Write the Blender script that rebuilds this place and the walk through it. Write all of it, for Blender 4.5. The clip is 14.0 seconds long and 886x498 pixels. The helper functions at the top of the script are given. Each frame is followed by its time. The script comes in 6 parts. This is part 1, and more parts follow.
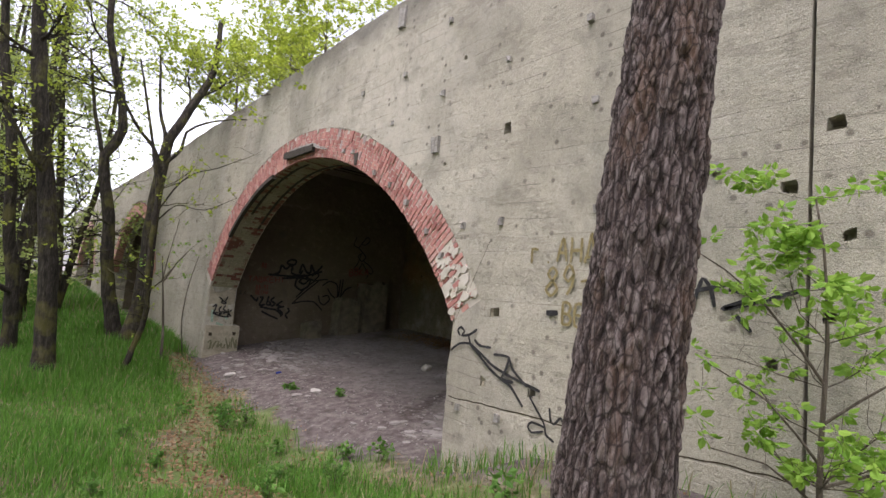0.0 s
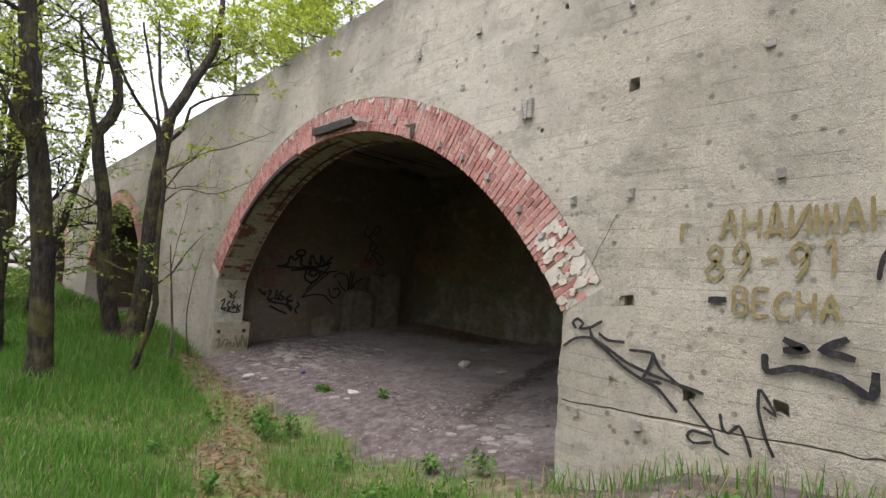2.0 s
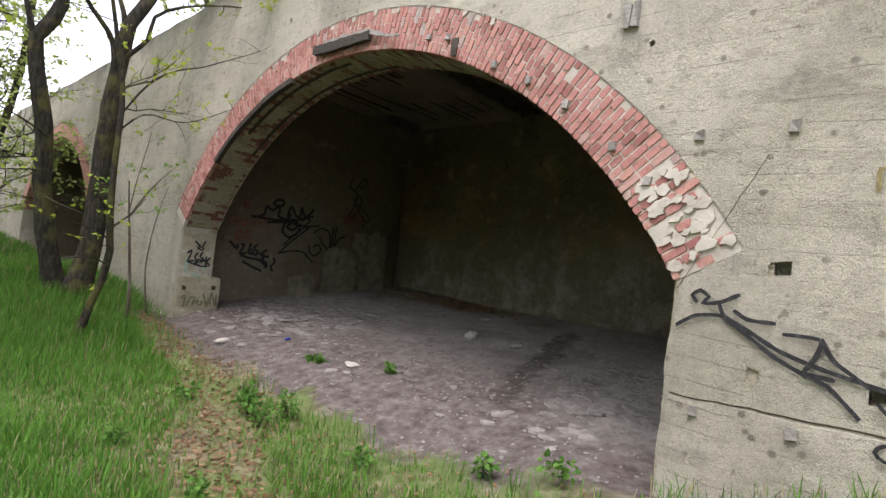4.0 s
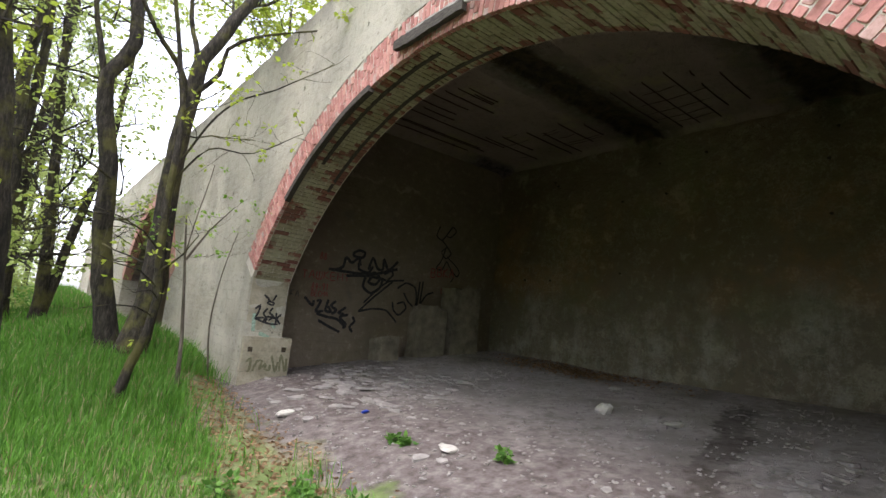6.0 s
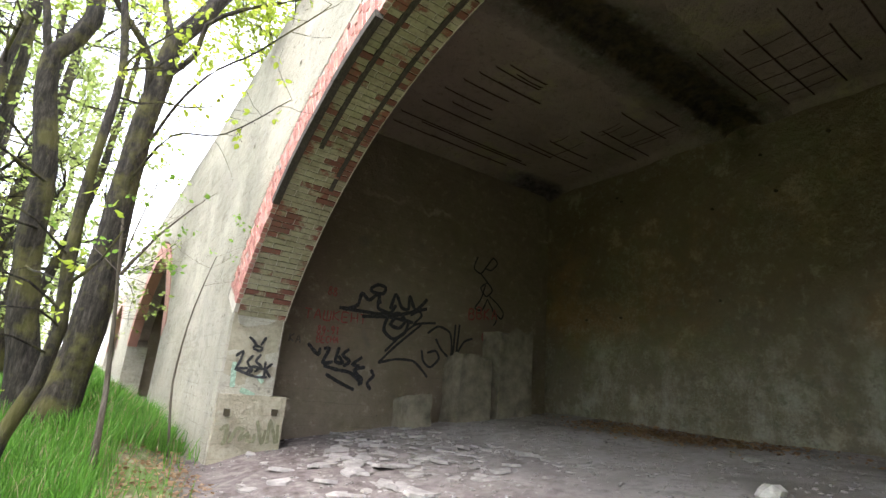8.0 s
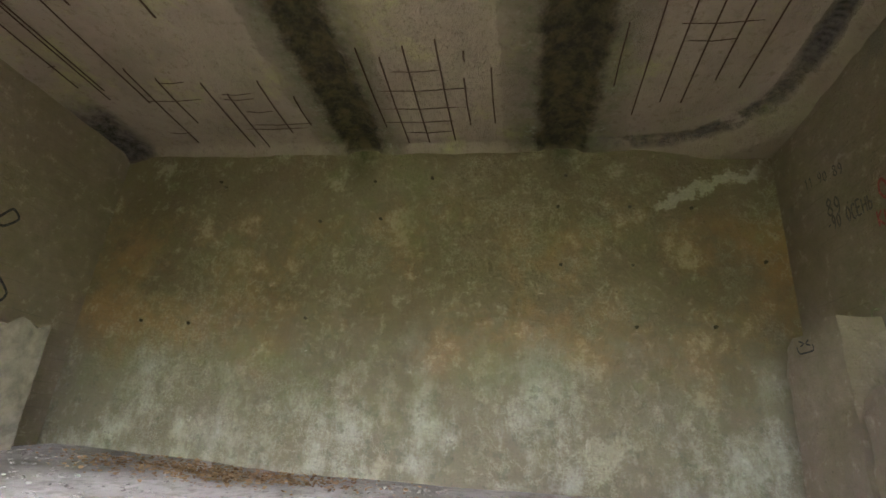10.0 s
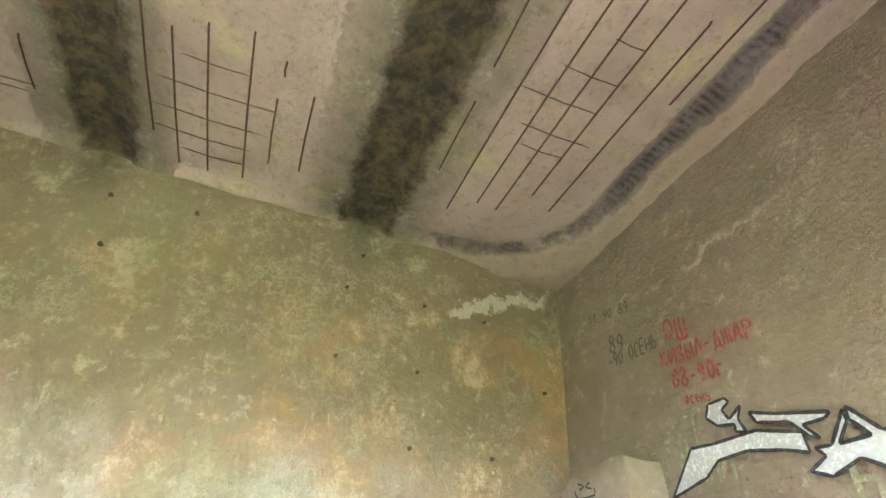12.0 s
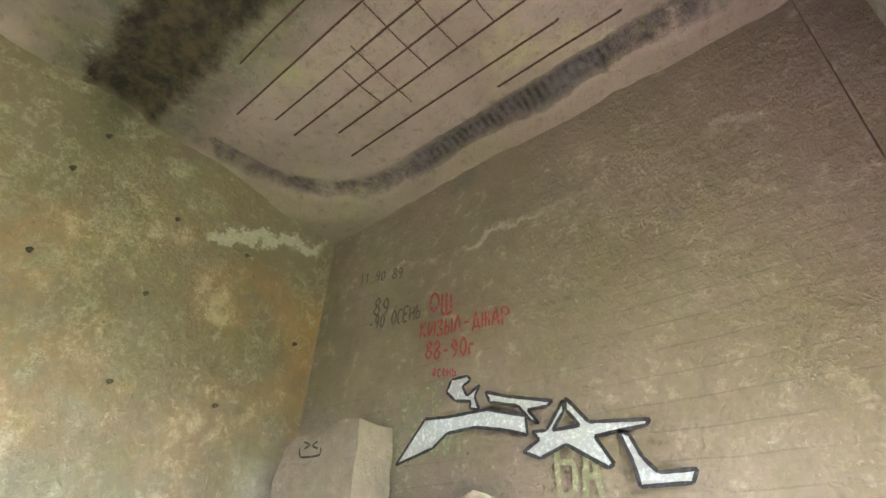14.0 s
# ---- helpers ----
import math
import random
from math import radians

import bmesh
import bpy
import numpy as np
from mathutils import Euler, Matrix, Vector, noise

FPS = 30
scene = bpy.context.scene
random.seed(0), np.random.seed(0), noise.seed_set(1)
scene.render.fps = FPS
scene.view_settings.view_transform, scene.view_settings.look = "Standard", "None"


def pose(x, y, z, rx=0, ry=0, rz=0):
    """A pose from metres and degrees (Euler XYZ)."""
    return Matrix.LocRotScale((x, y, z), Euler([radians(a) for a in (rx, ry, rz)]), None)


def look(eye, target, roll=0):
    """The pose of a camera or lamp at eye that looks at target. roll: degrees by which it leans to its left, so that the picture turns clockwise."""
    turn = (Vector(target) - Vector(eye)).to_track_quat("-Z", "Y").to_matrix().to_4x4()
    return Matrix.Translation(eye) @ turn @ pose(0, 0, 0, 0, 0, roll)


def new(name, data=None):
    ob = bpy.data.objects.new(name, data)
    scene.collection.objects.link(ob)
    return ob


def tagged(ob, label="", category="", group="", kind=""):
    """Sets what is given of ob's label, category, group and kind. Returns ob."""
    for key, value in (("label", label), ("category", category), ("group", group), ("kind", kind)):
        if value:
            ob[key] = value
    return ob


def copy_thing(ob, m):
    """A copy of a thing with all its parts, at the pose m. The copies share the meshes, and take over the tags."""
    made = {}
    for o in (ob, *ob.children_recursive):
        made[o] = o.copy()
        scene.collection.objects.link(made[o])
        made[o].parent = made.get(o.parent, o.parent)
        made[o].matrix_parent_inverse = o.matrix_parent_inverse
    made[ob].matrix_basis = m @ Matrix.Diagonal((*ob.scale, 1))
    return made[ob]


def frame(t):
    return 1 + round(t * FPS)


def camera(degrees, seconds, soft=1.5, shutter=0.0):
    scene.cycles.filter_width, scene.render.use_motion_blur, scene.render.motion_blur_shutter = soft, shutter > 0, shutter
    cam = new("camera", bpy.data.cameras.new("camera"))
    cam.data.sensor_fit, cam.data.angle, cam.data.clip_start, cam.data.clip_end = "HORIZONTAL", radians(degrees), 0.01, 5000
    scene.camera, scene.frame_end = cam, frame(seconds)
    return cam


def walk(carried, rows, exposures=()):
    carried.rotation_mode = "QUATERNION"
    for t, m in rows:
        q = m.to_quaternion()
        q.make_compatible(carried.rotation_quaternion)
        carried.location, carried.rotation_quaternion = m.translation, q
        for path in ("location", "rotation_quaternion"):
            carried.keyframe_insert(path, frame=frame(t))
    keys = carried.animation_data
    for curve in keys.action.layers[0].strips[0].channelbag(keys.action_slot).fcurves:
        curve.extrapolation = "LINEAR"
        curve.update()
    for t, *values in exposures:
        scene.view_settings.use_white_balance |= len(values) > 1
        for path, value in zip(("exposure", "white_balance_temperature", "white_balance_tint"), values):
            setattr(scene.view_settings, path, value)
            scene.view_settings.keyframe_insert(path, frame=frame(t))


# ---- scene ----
cam = camera(81.7, 14.0)
PATH = [
    (0, (-0.283, 0.43, 1.984), (1.003, 1.952, 2.16), 5.0),
    (0.5, (-0.421, 0.739, 1.952), (0.872, 2.251, 2.155), 5.1),
    (1, (-0.531, 1.109, 1.924), (0.682, 2.685, 2.138), 5.3),
    (1.5, (-0.681, 1.499, 1.89), (0.622, 3.008, 2.054), 4.9),
    (2, (-0.676, 1.959, 1.821), (0.693, 3.409, 1.98), 4.3),
    (2.2, (-0.665, 2.142, 1.806), (0.732, 3.564, 1.97), 4.4),
    (4.3, (-0.269, 3.741, 1.59), (1.223, 5.072, 1.629), 7.0),
    (4.5, (-0.174, 3.906, 1.557), (1.279, 5.279, 1.616), 6.6),
    (5, (0.057, 4.311, 1.502), (1.365, 5.818, 1.639), 6.2),
    (5.5, (0.391, 4.66, 1.414), (1.688, 6.166, 1.634), 6.1),
    (6, (0.755, 5.05, 1.262), (1.976, 6.608, 1.551), 6.0),
    (6.5, (1.082, 5.471, 1.112), (2.295, 7.015, 1.493), 5.2),
    (7, (1.478, 5.963, 0.979), (2.645, 7.531, 1.406), 4.3),
    (7.5, (1.781, 6.472, 0.924), (2.898, 8.048, 1.442), 4.1),
    (8, (2.102, 6.964, 0.951), (3.179, 8.56, 1.491), 4.7),
    (8.5, (2.338, 7.373, 0.971), (3.734, 8.689, 1.536), 3.0),
    (8.8, (2.479, 7.514, 1.019), (4.147, 8.454, 1.598), 2.9),
    (9, (2.526, 7.59, 1.027), (4.288, 8.328, 1.619), 3.9),
    (9.2, (2.63, 7.651, 1.052), (4.441, 8.227, 1.674), 3.9),
    (11.3, (4.196, 8.068, 1.125), (5.953, 7.977, 2.077), 3.6),
    (11.5, (4.33, 8.048, 1.146), (6.023, 7.801, 2.181), 3.0),
    (12, (4.617, 7.994, 1.203), (6.144, 7.494, 2.393), 4.7),
    (12.5, (4.801, 7.901, 1.302), (6.138, 7.139, 2.579), 5.2),
    (13, (4.903, 7.84, 1.313), (6.071, 6.766, 2.531), 3.7),
    (13.5, (4.979, 7.808, 1.328), (6.098, 6.618, 2.483), 3.5),
    (14, (5.031, 7.769, 1.349), (6.149, 6.536, 2.459), 3.0),
]
walk(cam, [(t, look(eye, target, roll)) for t, eye, target, roll in PATH],
     [(0, 1.68, 6350, 21), (2, 1.74, 6350, 20), (5, 2.15, 6300, 16), (6, 2.4, 6200, 15), (7.5, 3.2, 6150, 14), (8, 3.35, 6150, 14), (8.5, 3.6, 6150, 17), (9, 4.4, 6250, 21),
      (9.2, 4.6, 6200, 21), (11.3, 7.0, 6000, 20), (12.5, 7.4, 5900, 23), (14, 7.1, 5850, 23)])

# ---- world, sun, exposure ----
world = bpy.data.worlds.new("overcast_sky")
scene.world = world
world.use_nodes = True
wn = world.node_tree
sky = wn.nodes.new("ShaderNodeTexSky")
sky.sky_type = "NISHITA"
sky.sun_disc = False
sky.sun_elevation = radians(65)
sky.sun_rotation = radians(256)
sky.air_density, sky.dust_density, sky.ozone_density = 1.0, 2.0, 1.0
hsv = wn.nodes.new("ShaderNodeHueSaturation")
hsv.inputs["Saturation"].default_value = 0.25
wn.links.new(sky.outputs["Color"], hsv.inputs["Color"])
wn.links.new(hsv.outputs["Color"], wn.nodes["Background"].inputs["Color"])
wn.nodes["Background"].inputs["Strength"].default_value = 0.15

sun_data = bpy.data.lights.new("sun", "SUN")
sun_data.energy = 0.55
sun_data.angle = radians(25)
sun_data.color = (1.0, 0.96, 0.9)
sun = new("sun", sun_data)
sun.matrix_world = look((-16, -4, 36), (0, 0, 0))

# ---- plan ----
XW = 3.575            # outer face of the long wall
XI = 4.24             # its inner face in the vault
XC = 4.57             # inner corner by the right pier
YR, YL, XB = 4.50, 14.53, 9.95   # right, left and back walls of the chamber
ZC = 5.42             # ceiling of the chamber
ZT = 6.07             # top of the long wall
CY, CZ, RI, RO = 9.23, -1.092, 5.275, 5.79   # arch: centre, inner and outer radius
SPRING = 1.69
JR, JL = 4.73, 13.71
YJOINT = 1.40
rng = random.Random(7)


def smooth(v):
    v = min(1.0, max(0.0, v))
    return v * v * (3 - 2 * v)


def ground_z(x, y):
    """Height of the ground, outside and in the chamber."""
    d = x - XW
    inside = -0.10 + 0.155 * d - 0.006 * d * d + 0.15 * math.exp(-((y - 5) / 1.6) ** 2) + 0.10 * math.exp(-((y - 14) / 2) ** 2)
    south = 0.80 * smooth((7.3 - y) / 5.5)
    north = 0.75 * smooth((y - 10.2) / 5.0) * smooth((3.9 - x) / 1.6) * (.3 + .7 * smooth((x + 1) / 3)) + 0.7 * smooth((y - 18) / 30)
    bank = 0.35 * smooth((-1.0 - x) / 5.0)
    outside = -0.27 + south + north + bank + 0.25 * smooth((x - 2.4) / 1.4) * smooth((7 - y) / 2.5)
    w = smooth((x - (XW - 0.9)) / 1.4) * smooth((y - 3.4) / 1.2) * smooth((15.5 - y) / 1.2)
    z = outside * (1 - w) + max(inside, -0.3) * w
    lump = 0.05 * noise.noise((x * 0.7, y * 0.7, 0)) + 0.018 * noise.noise((x * 3.1, y * 3.1, 4))
    return z + lump * (0.5 if d > 0.3 else 1.0)


# ---- materials ----
class Mat:
    """A node material with a principled shader and short ways to wire it."""

    def __init__(self, name, rough=0.9, metal=0.0):
        self.m = bpy.data.materials.new(name)
        self.m.use_nodes = True
        self.t = self.m.node_tree
        self.b = self.t.nodes["Principled BSDF"]
        self.b.inputs["Roughness"].default_value = rough
        self.b.inputs["Metallic"].default_value = metal
        self.b.inputs["Specular IOR Level"].default_value = 0.25
        self.pos = self.t.nodes.new("ShaderNodeNewGeometry").outputs["Position"]

    def link(self, a, b):
        self.t.links.new(a, b)

    def scaled(self, sx, sy, sz):
        n = self.t.nodes.new("ShaderNodeMapping")
        n.inputs["Scale"].default_value = (sx, sy, sz)
        self.link(self.pos, n.inputs["Vector"])
        return n.outputs["Vector"]

    def noise(self, scale, detail=6, rough=0.6, vec=None, out="Fac"):
        n = self.t.nodes.new("ShaderNodeTexNoise")
        n.inputs["Scale"].default_value = scale
        n.inputs["Detail"].default_value = detail
        n.inputs["Roughness"].default_value = rough
        self.link(vec or self.pos, n.inputs["Vector"])
        return n.outputs[out]

    def voronoi(self, scale, vec=None, feature="F1", out="Distance"):
        n = self.t.nodes.new("ShaderNodeTexVoronoi")
        n.feature = feature
        n.inputs["Scale"].default_value = scale
        self.link(vec or self.pos, n.inputs["Vector"])
        return n.outputs[out]

    def ramp(self, fac, *stops):
        n = self.t.nodes.new("ShaderNodeValToRGB")
        e = n.color_ramp.elements
        while len(e) < len(stops):
            e.new(0.5)
        for i, (p, c) in enumerate(stops):
            e[i].position = p
            e[i].color = (c, c, c, 1) if isinstance(c, (int, float)) else (*c, 1)
        self.link(fac, n.inputs["Fac"])
        return n.outputs["Color"]

    def mix(self, fac, a, b, mode="MIX"):
        n = self.t.nodes.new("ShaderNodeMix")
        n.data_type, n.blend_type = "RGBA", mode
        for sock, v in ((n.inputs[0], fac), (n.inputs[6], a), (n.inputs[7], b)):
            if isinstance(v, (int, float)):
                sock.default_value = v
            elif isinstance(v, tuple):
                sock.default_value = (*v, 1)
            else:
                self.link(v, sock)
        return n.outputs[2]

    def math(self, op, a, b=0.0, clamp=False):
        n = self.t.nodes.new("ShaderNodeMath")
        n.operation, n.use_clamp = op, clamp
        for sock, v in ((n.inputs[0], a), (n.inputs[1], b)):
            if isinstance(v, (int, float)):
                sock.default_value = v
            else:
                self.link(v, sock)
        return n.outputs[0]

    def axis(self, i):
        n = self.t.nodes.new("ShaderNodeSeparateXYZ")
        self.link(self.pos, n.inputs[0])
        return n.outputs[i]

    def random(self):
        return self.t.nodes.new("ShaderNodeObjectInfo").outputs["Random"]

    def island(self):
        return self.t.nodes.new("ShaderNodeNewGeometry").outputs["Random Per Island"]

    def color(self, c):
        if isinstance(c, tuple):
            self.b.inputs["Base Color"].default_value = (*c, 1)
        else:
            self.link(c, self.b.inputs["Base Color"])
        return self

    def bump(self, *layers):
        last = None
        for height, strength, dist in layers:
            n = self.t.nodes.new("ShaderNodeBump")
            n.inputs["Strength"].default_value = strength
            n.inputs["Distance"].default_value = dist
            self.link(height, n.inputs["Height"])
            if last:
                self.link(last, n.inputs["Normal"])
            last = n.outputs["Normal"]
        self.link(last, self.b.inputs["Normal"])
        return self


def band(m, value, lo, hi, soft):
    """1 where value lies between lo and hi."""
    a = m.math("DIVIDE", m.math("SUBTRACT", value, lo), soft, clamp=True)
    b = m.math("DIVIDE", m.math("SUBTRACT", hi, value), soft, clamp=True)
    return m.math("MULTIPLY", a, b)


def board_lines(m, along, up, row=0.13, length=3.2, mortar=0.0045):
    """Joints of the shuttering boards, as a height."""
    c = m.t.nodes.new("ShaderNodeCombineXYZ")
    wob = m.math("MULTIPLY", m.math("SUBTRACT", m.noise(0.9, 8, 0.6), 0.5), 0.11)
    m.link(along, c.inputs[0])
    m.link(m.math("ADD", up, wob), c.inputs[1])
    n = m.t.nodes.new("ShaderNodeTexBrick")
    m.link(c.outputs[0], n.inputs["Vector"])
    for k, v in (("Scale", 1.0), ("Mortar Size", mortar), ("Mortar Smooth", 0.6), ("Brick Width", length), ("Row Height", row), ("Bias", 0.0)):
        n.inputs[k].default_value = v
    n.offset, n.offset_frequency = 0.37, 2
    n.inputs["Color1"].default_value = (0.35, 0.35, 0.35, 1)
    n.inputs["Color2"].default_value = (0.65, 0.65, 0.65, 1)
    n.inputs["Mortar"].default_value = (0, 0, 0, 1)
    return n.outputs["Color"], n.outputs["Fac"]


def concrete_outside():
    m = Mat("weathered_board_marked_concrete", 0.92)
    up, along = m.axis(2), m.axis(1)
    plate, joint = board_lines(m, along, up, 0.165, 11.0, 0.005)
    big = m.noise(0.45, 5, 0.6)
    streak = m.noise(1.0, 6, 0.65, m.scaled(1, 1.6, 0.16))
    grain = m.noise(34, 4, 0.7)
    pebble = m.voronoi(55)
    base = m.ramp(big, (0.3, (0.425, 0.39, 0.31)), (0.5, (0.505, 0.468, 0.38)), (0.7, (0.565, 0.53, 0.44)))
    base = m.mix(m.ramp(streak, (0.52, 0.0), (0.75, 0.55)), base, (0.30, 0.285, 0.25))
    base = m.mix(m.math("MULTIPLY", m.ramp(plate, (0.35, 0.0), (0.65, 1.0)), 0.22), base, (0.37, 0.33, 0.25))
    base = m.mix(m.math("MULTIPLY", joint, m.ramp(m.noise(1.7, 5), (0.45, 0.0), (0.62, 0.85))), base, (0.17, 0.15, 0.12))
    base = m.mix(m.math("MULTIPLY", m.ramp(grain, (0.35, 1.0), (0.5, 0.0)), 0.35), base, (0.22, 0.2, 0.165))
    base = m.mix(m.math("MULTIPLY", m.ramp(pebble, (0.08, 1.0), (0.16, 0.0)), m.ramp(m.noise(3.0, 3), (0.5, 0.0), (0.62, 0.7))), base, (0.55, 0.53, 0.48))
    pits = m.math("MULTIPLY", m.ramp(m.voronoi(6), (0.10, 1.0), (0.19, 0.0)), m.ramp(m.noise(2.2, 2), (0.42, 0.0), (0.5, 1.0)))
    base = m.mix(m.math("MULTIPLY", pits, 0.75), base, (0.12, 0.105, 0.085))
    top = m.math("DIVIDE", m.math("SUBTRACT", m.math("ADD", up, m.math("MULTIPLY", m.noise(1.3, 6), 0.9)), 6.05), 0.5, clamp=True)
    base = m.mix(m.math("MULTIPLY", top, 0.75), base, (0.13, 0.125, 0.11))
    flake = m.ramp(m.noise(1.5, 9, 0.75), (0.5, 0.0), (0.515, 1.0))
    rough_zone = m.ramp(m.noise(0.5, 4), (0.48, 0.0), (0.56, 1.0))
    flake = m.math("MULTIPLY", flake, rough_zone)
    base = m.mix(m.math("MULTIPLY", flake, 0.35), base, (0.47, 0.44, 0.37))
    blotch = m.ramp(m.noise(5, 7, 0.7), (0.35, 1.0), (0.5, 0.0))
    base = m.mix(m.math("MULTIPLY", blotch, 0.4), base, (0.24, 0.22, 0.18))
    torn = m.noise(1.0, 9, 0.72, m.scaled(1, 0.55, 2.6))
    torn = m.math("MULTIPLY", band(m, torn, 0.53, 0.60, 0.02), m.ramp(m.noise(0.55, 3), (0.46, 0.0), (0.54, 1.0)))
    base = m.mix(m.math("MULTIPLY", torn, 0.42), base, (0.25, 0.225, 0.175))
    m.color(base)
    spall = m.noise(2.6, 9, 0.7)
    crumb = m.voronoi(95)
    sand = m.noise(130, 3, 0.75)
    gravel = m.math("MULTIPLY", m.ramp(crumb, (0.25, 1.0), (0.6, 0.0)), m.ramp(m.noise(0.8, 6, 0.7), (0.44, 0.1), (0.58, 1.0)))
    base = m.mix(m.math("MULTIPLY", m.ramp(sand, (0.36, 1.0), (0.5, 0.0)), 0.4), base, (0.22, 0.195, 0.15))
    base = m.mix(m.math("MULTIPLY", m.ramp(sand, (0.56, 0.0), (0.68, 1.0)), 0.35), base, (0.72, 0.69, 0.6))
    chipped = m.math("MULTIPLY", m.ramp(m.noise(11, 5, 0.65), (0.64, 0.0), (0.69, 1.0)), m.ramp(m.noise(1.1, 3), (0.45, 0.2), (0.55, 1.0)))
    base = m.mix(m.math("MULTIPLY", chipped, 0.7), base, (0.17, 0.15, 0.115))
    m.color(base)
    m.bump((spall, 0.6, 0.07), (flake, -0.6, 0.02), (torn, -0.9, 0.03), (joint, -1.0, 0.02), (plate, 0.6, 0.010), (grain, 0.8, 0.018), (gravel, 0.8, 0.014), (sand, 0.6, 0.006), (chipped, -1.0, 0.025), (pits, -1.0, 0.04))
    return m.m


def concrete_inside(name, a, b, c, along_i, wet=True, boards=0.5):
    m = Mat(name, 0.85)
    up, along = m.axis(2), m.axis(along_i)
    plate, joint = board_lines(m, along, up, 0.17, 60.0, 0.008)
    broken = m.ramp(m.noise(1.2, 6, 0.7), (0.42, 0.0), (0.58, 1.0))
    joint = m.math("MULTIPLY", joint, broken)
    big = m.noise(0.38, 6, 0.62)
    mid = m.noise(1.5, 8, 0.7)
    small = m.noise(7, 8, 0.72)
    grain = m.noise(26, 4, 0.7)
    base = m.ramp(big, (0.33, a), (0.5, b), (0.68, c))
    base = m.mix(m.math("MULTIPLY", m.ramp(mid, (0.36, 1.0), (0.52, 0.0)), 0.5), base, (0.16, 0.135, 0.08))
    base = m.mix(m.math("MULTIPLY", m.ramp(small, (0.34, 1.0), (0.5, 0.0)), 0.4), base, (0.13, 0.11, 0.07))
    base = m.mix(m.math("MULTIPLY", m.ramp(small, (0.56, 0.0), (0.68, 1.0)), 0.35), base, (0.46, 0.42, 0.33))
    if wet:
        high = m.math("ADD", up, m.math("MULTIPLY", m.math("SUBTRACT", m.noise(0.7, 6, 0.65), 0.5), 2.6))
        low = m.math("SUBTRACT", 1.0, m.math("DIVIDE", m.math("SUBTRACT", high, 1.5), 1.3, clamp=True))
        run = m.noise(1.0, 9, 0.7, m.scaled(1.5, 1.5, 0.55))
        lime = m.math("MULTIPLY", m.ramp(m.math("ADD", m.math("MULTIPLY", m.noise(1.35, 11, 0.76), 0.55), m.math("MULTIPLY", run, 0.45)), (0.49, 0.0), (0.62, 1.0)), low)
        scab = m.math("MULTIPLY", m.ramp(m.noise(5.5, 9, 0.75), (0.40, 1.0), (0.46, 0.0)), low)
        base = m.mix(m.math("MULTIPLY", low, 0.25), base, (0.26, 0.25, 0.21))
        base = m.mix(m.math("MULTIPLY", lime, 0.6), base, (0.50, 0.50, 0.45))
        base = m.mix(m.math("MULTIPLY", scab, 0.6), base, (0.12, 0.115, 0.085))
        rust = m.math("MULTIPLY", m.ramp(m.noise(0.55, 9, 0.7), (0.46, 0.0), (0.6, 1.0)), band(m, high, 1.9, 4.6, 0.6))
        base = m.mix(m.math("MULTIPLY", rust, 0.85), base, (0.26, 0.155, 0.075))
        peel = m.math("MULTIPLY", band(m, m.noise(2.3, 11, 0.78), 0.485, 0.515, 0.008), m.ramp(m.noise(0.6, 4), (0.46, 0.0), (0.56, 1.0)))
        base = m.mix(m.math("MULTIPLY", peel, 0.25), base, (0.55, 0.52, 0.43))
        patch = m.math("MULTIPLY", m.ramp(m.noise(1.1, 11, 0.76), (0.56, 0.0), (0.62, 1.0)), 0.35)
        base = m.mix(patch, base, (0.46, 0.43, 0.33))
        moss = m.math("MULTIPLY", m.ramp(m.noise(0.8, 8, 0.72), (0.52, 0.0), (0.66, 1.0)), 0.4)
        base = m.mix(moss, base, (0.15, 0.16, 0.07))
        drip = m.math("MULTIPLY", m.math("MAXIMUM", band(m, m.math("ADD", along, m.math("MULTIPLY", m.noise(3, 6), .5)), 7.3, 7.95, .25), band(m, m.math("ADD", along, m.math("MULTIPLY", m.noise(3, 6), .5)), 10.4, 10.95, .25)), m.math("DIVIDE", m.math("SUBTRACT", up, 4.55), 0.8, clamp=True))
        base = m.mix(m.math("MULTIPLY", drip, 0.85), base, (0.05, 0.055, 0.025))
        slant = m.math("ADD", up, m.math("MULTIPLY", m.math("SUBTRACT", along, 5.4), 0.38))
        bright = m.math("MULTIPLY", band(m, m.math("ADD", along, m.math("MULTIPLY", m.noise(3, 6), .4)), 4.85, 6.3, .1), band(m, m.math("ADD", slant, m.math("MULTIPLY", m.noise(2.6, 8, .7), .95)), 5.08, 5.32, .05))
        base = m.mix(m.math("MULTIPLY", bright, 0.5), base, (0.52, 0.50, 0.42))
    else:
        arcz = m.math("ADD", up, m.math("MULTIPLY", m.noise(1.0, 7, 0.68), 1.1))
        vein = m.math("MULTIPLY", band(m, arcz, 4.7, 4.82, .05), m.ramp(m.noise(0.9, 4), (0.45, 0.0), (0.58, 0.35)))
        base = m.mix(vein, base, (0.55, 0.5, 0.42))
        dark = m.math("MULTIPLY", m.ramp(m.noise(1.3, 4, .5), (0.66, 0.0), (0.72, 1.0)), 0.6)
        base = m.mix(dark, base, (0.13, 0.12, 0.10))
    streak = m.noise(1.0, 7, 0.68, m.scaled(1.8, 1.8, 0.14))
    base = m.mix(m.ramp(streak, (0.55, 0.0), (0.75, 0.4)), base, (0.18, 0.16, 0.11))
    base = m.mix(m.math("MULTIPLY", joint, boards), base, (0.12, 0.1, 0.07))
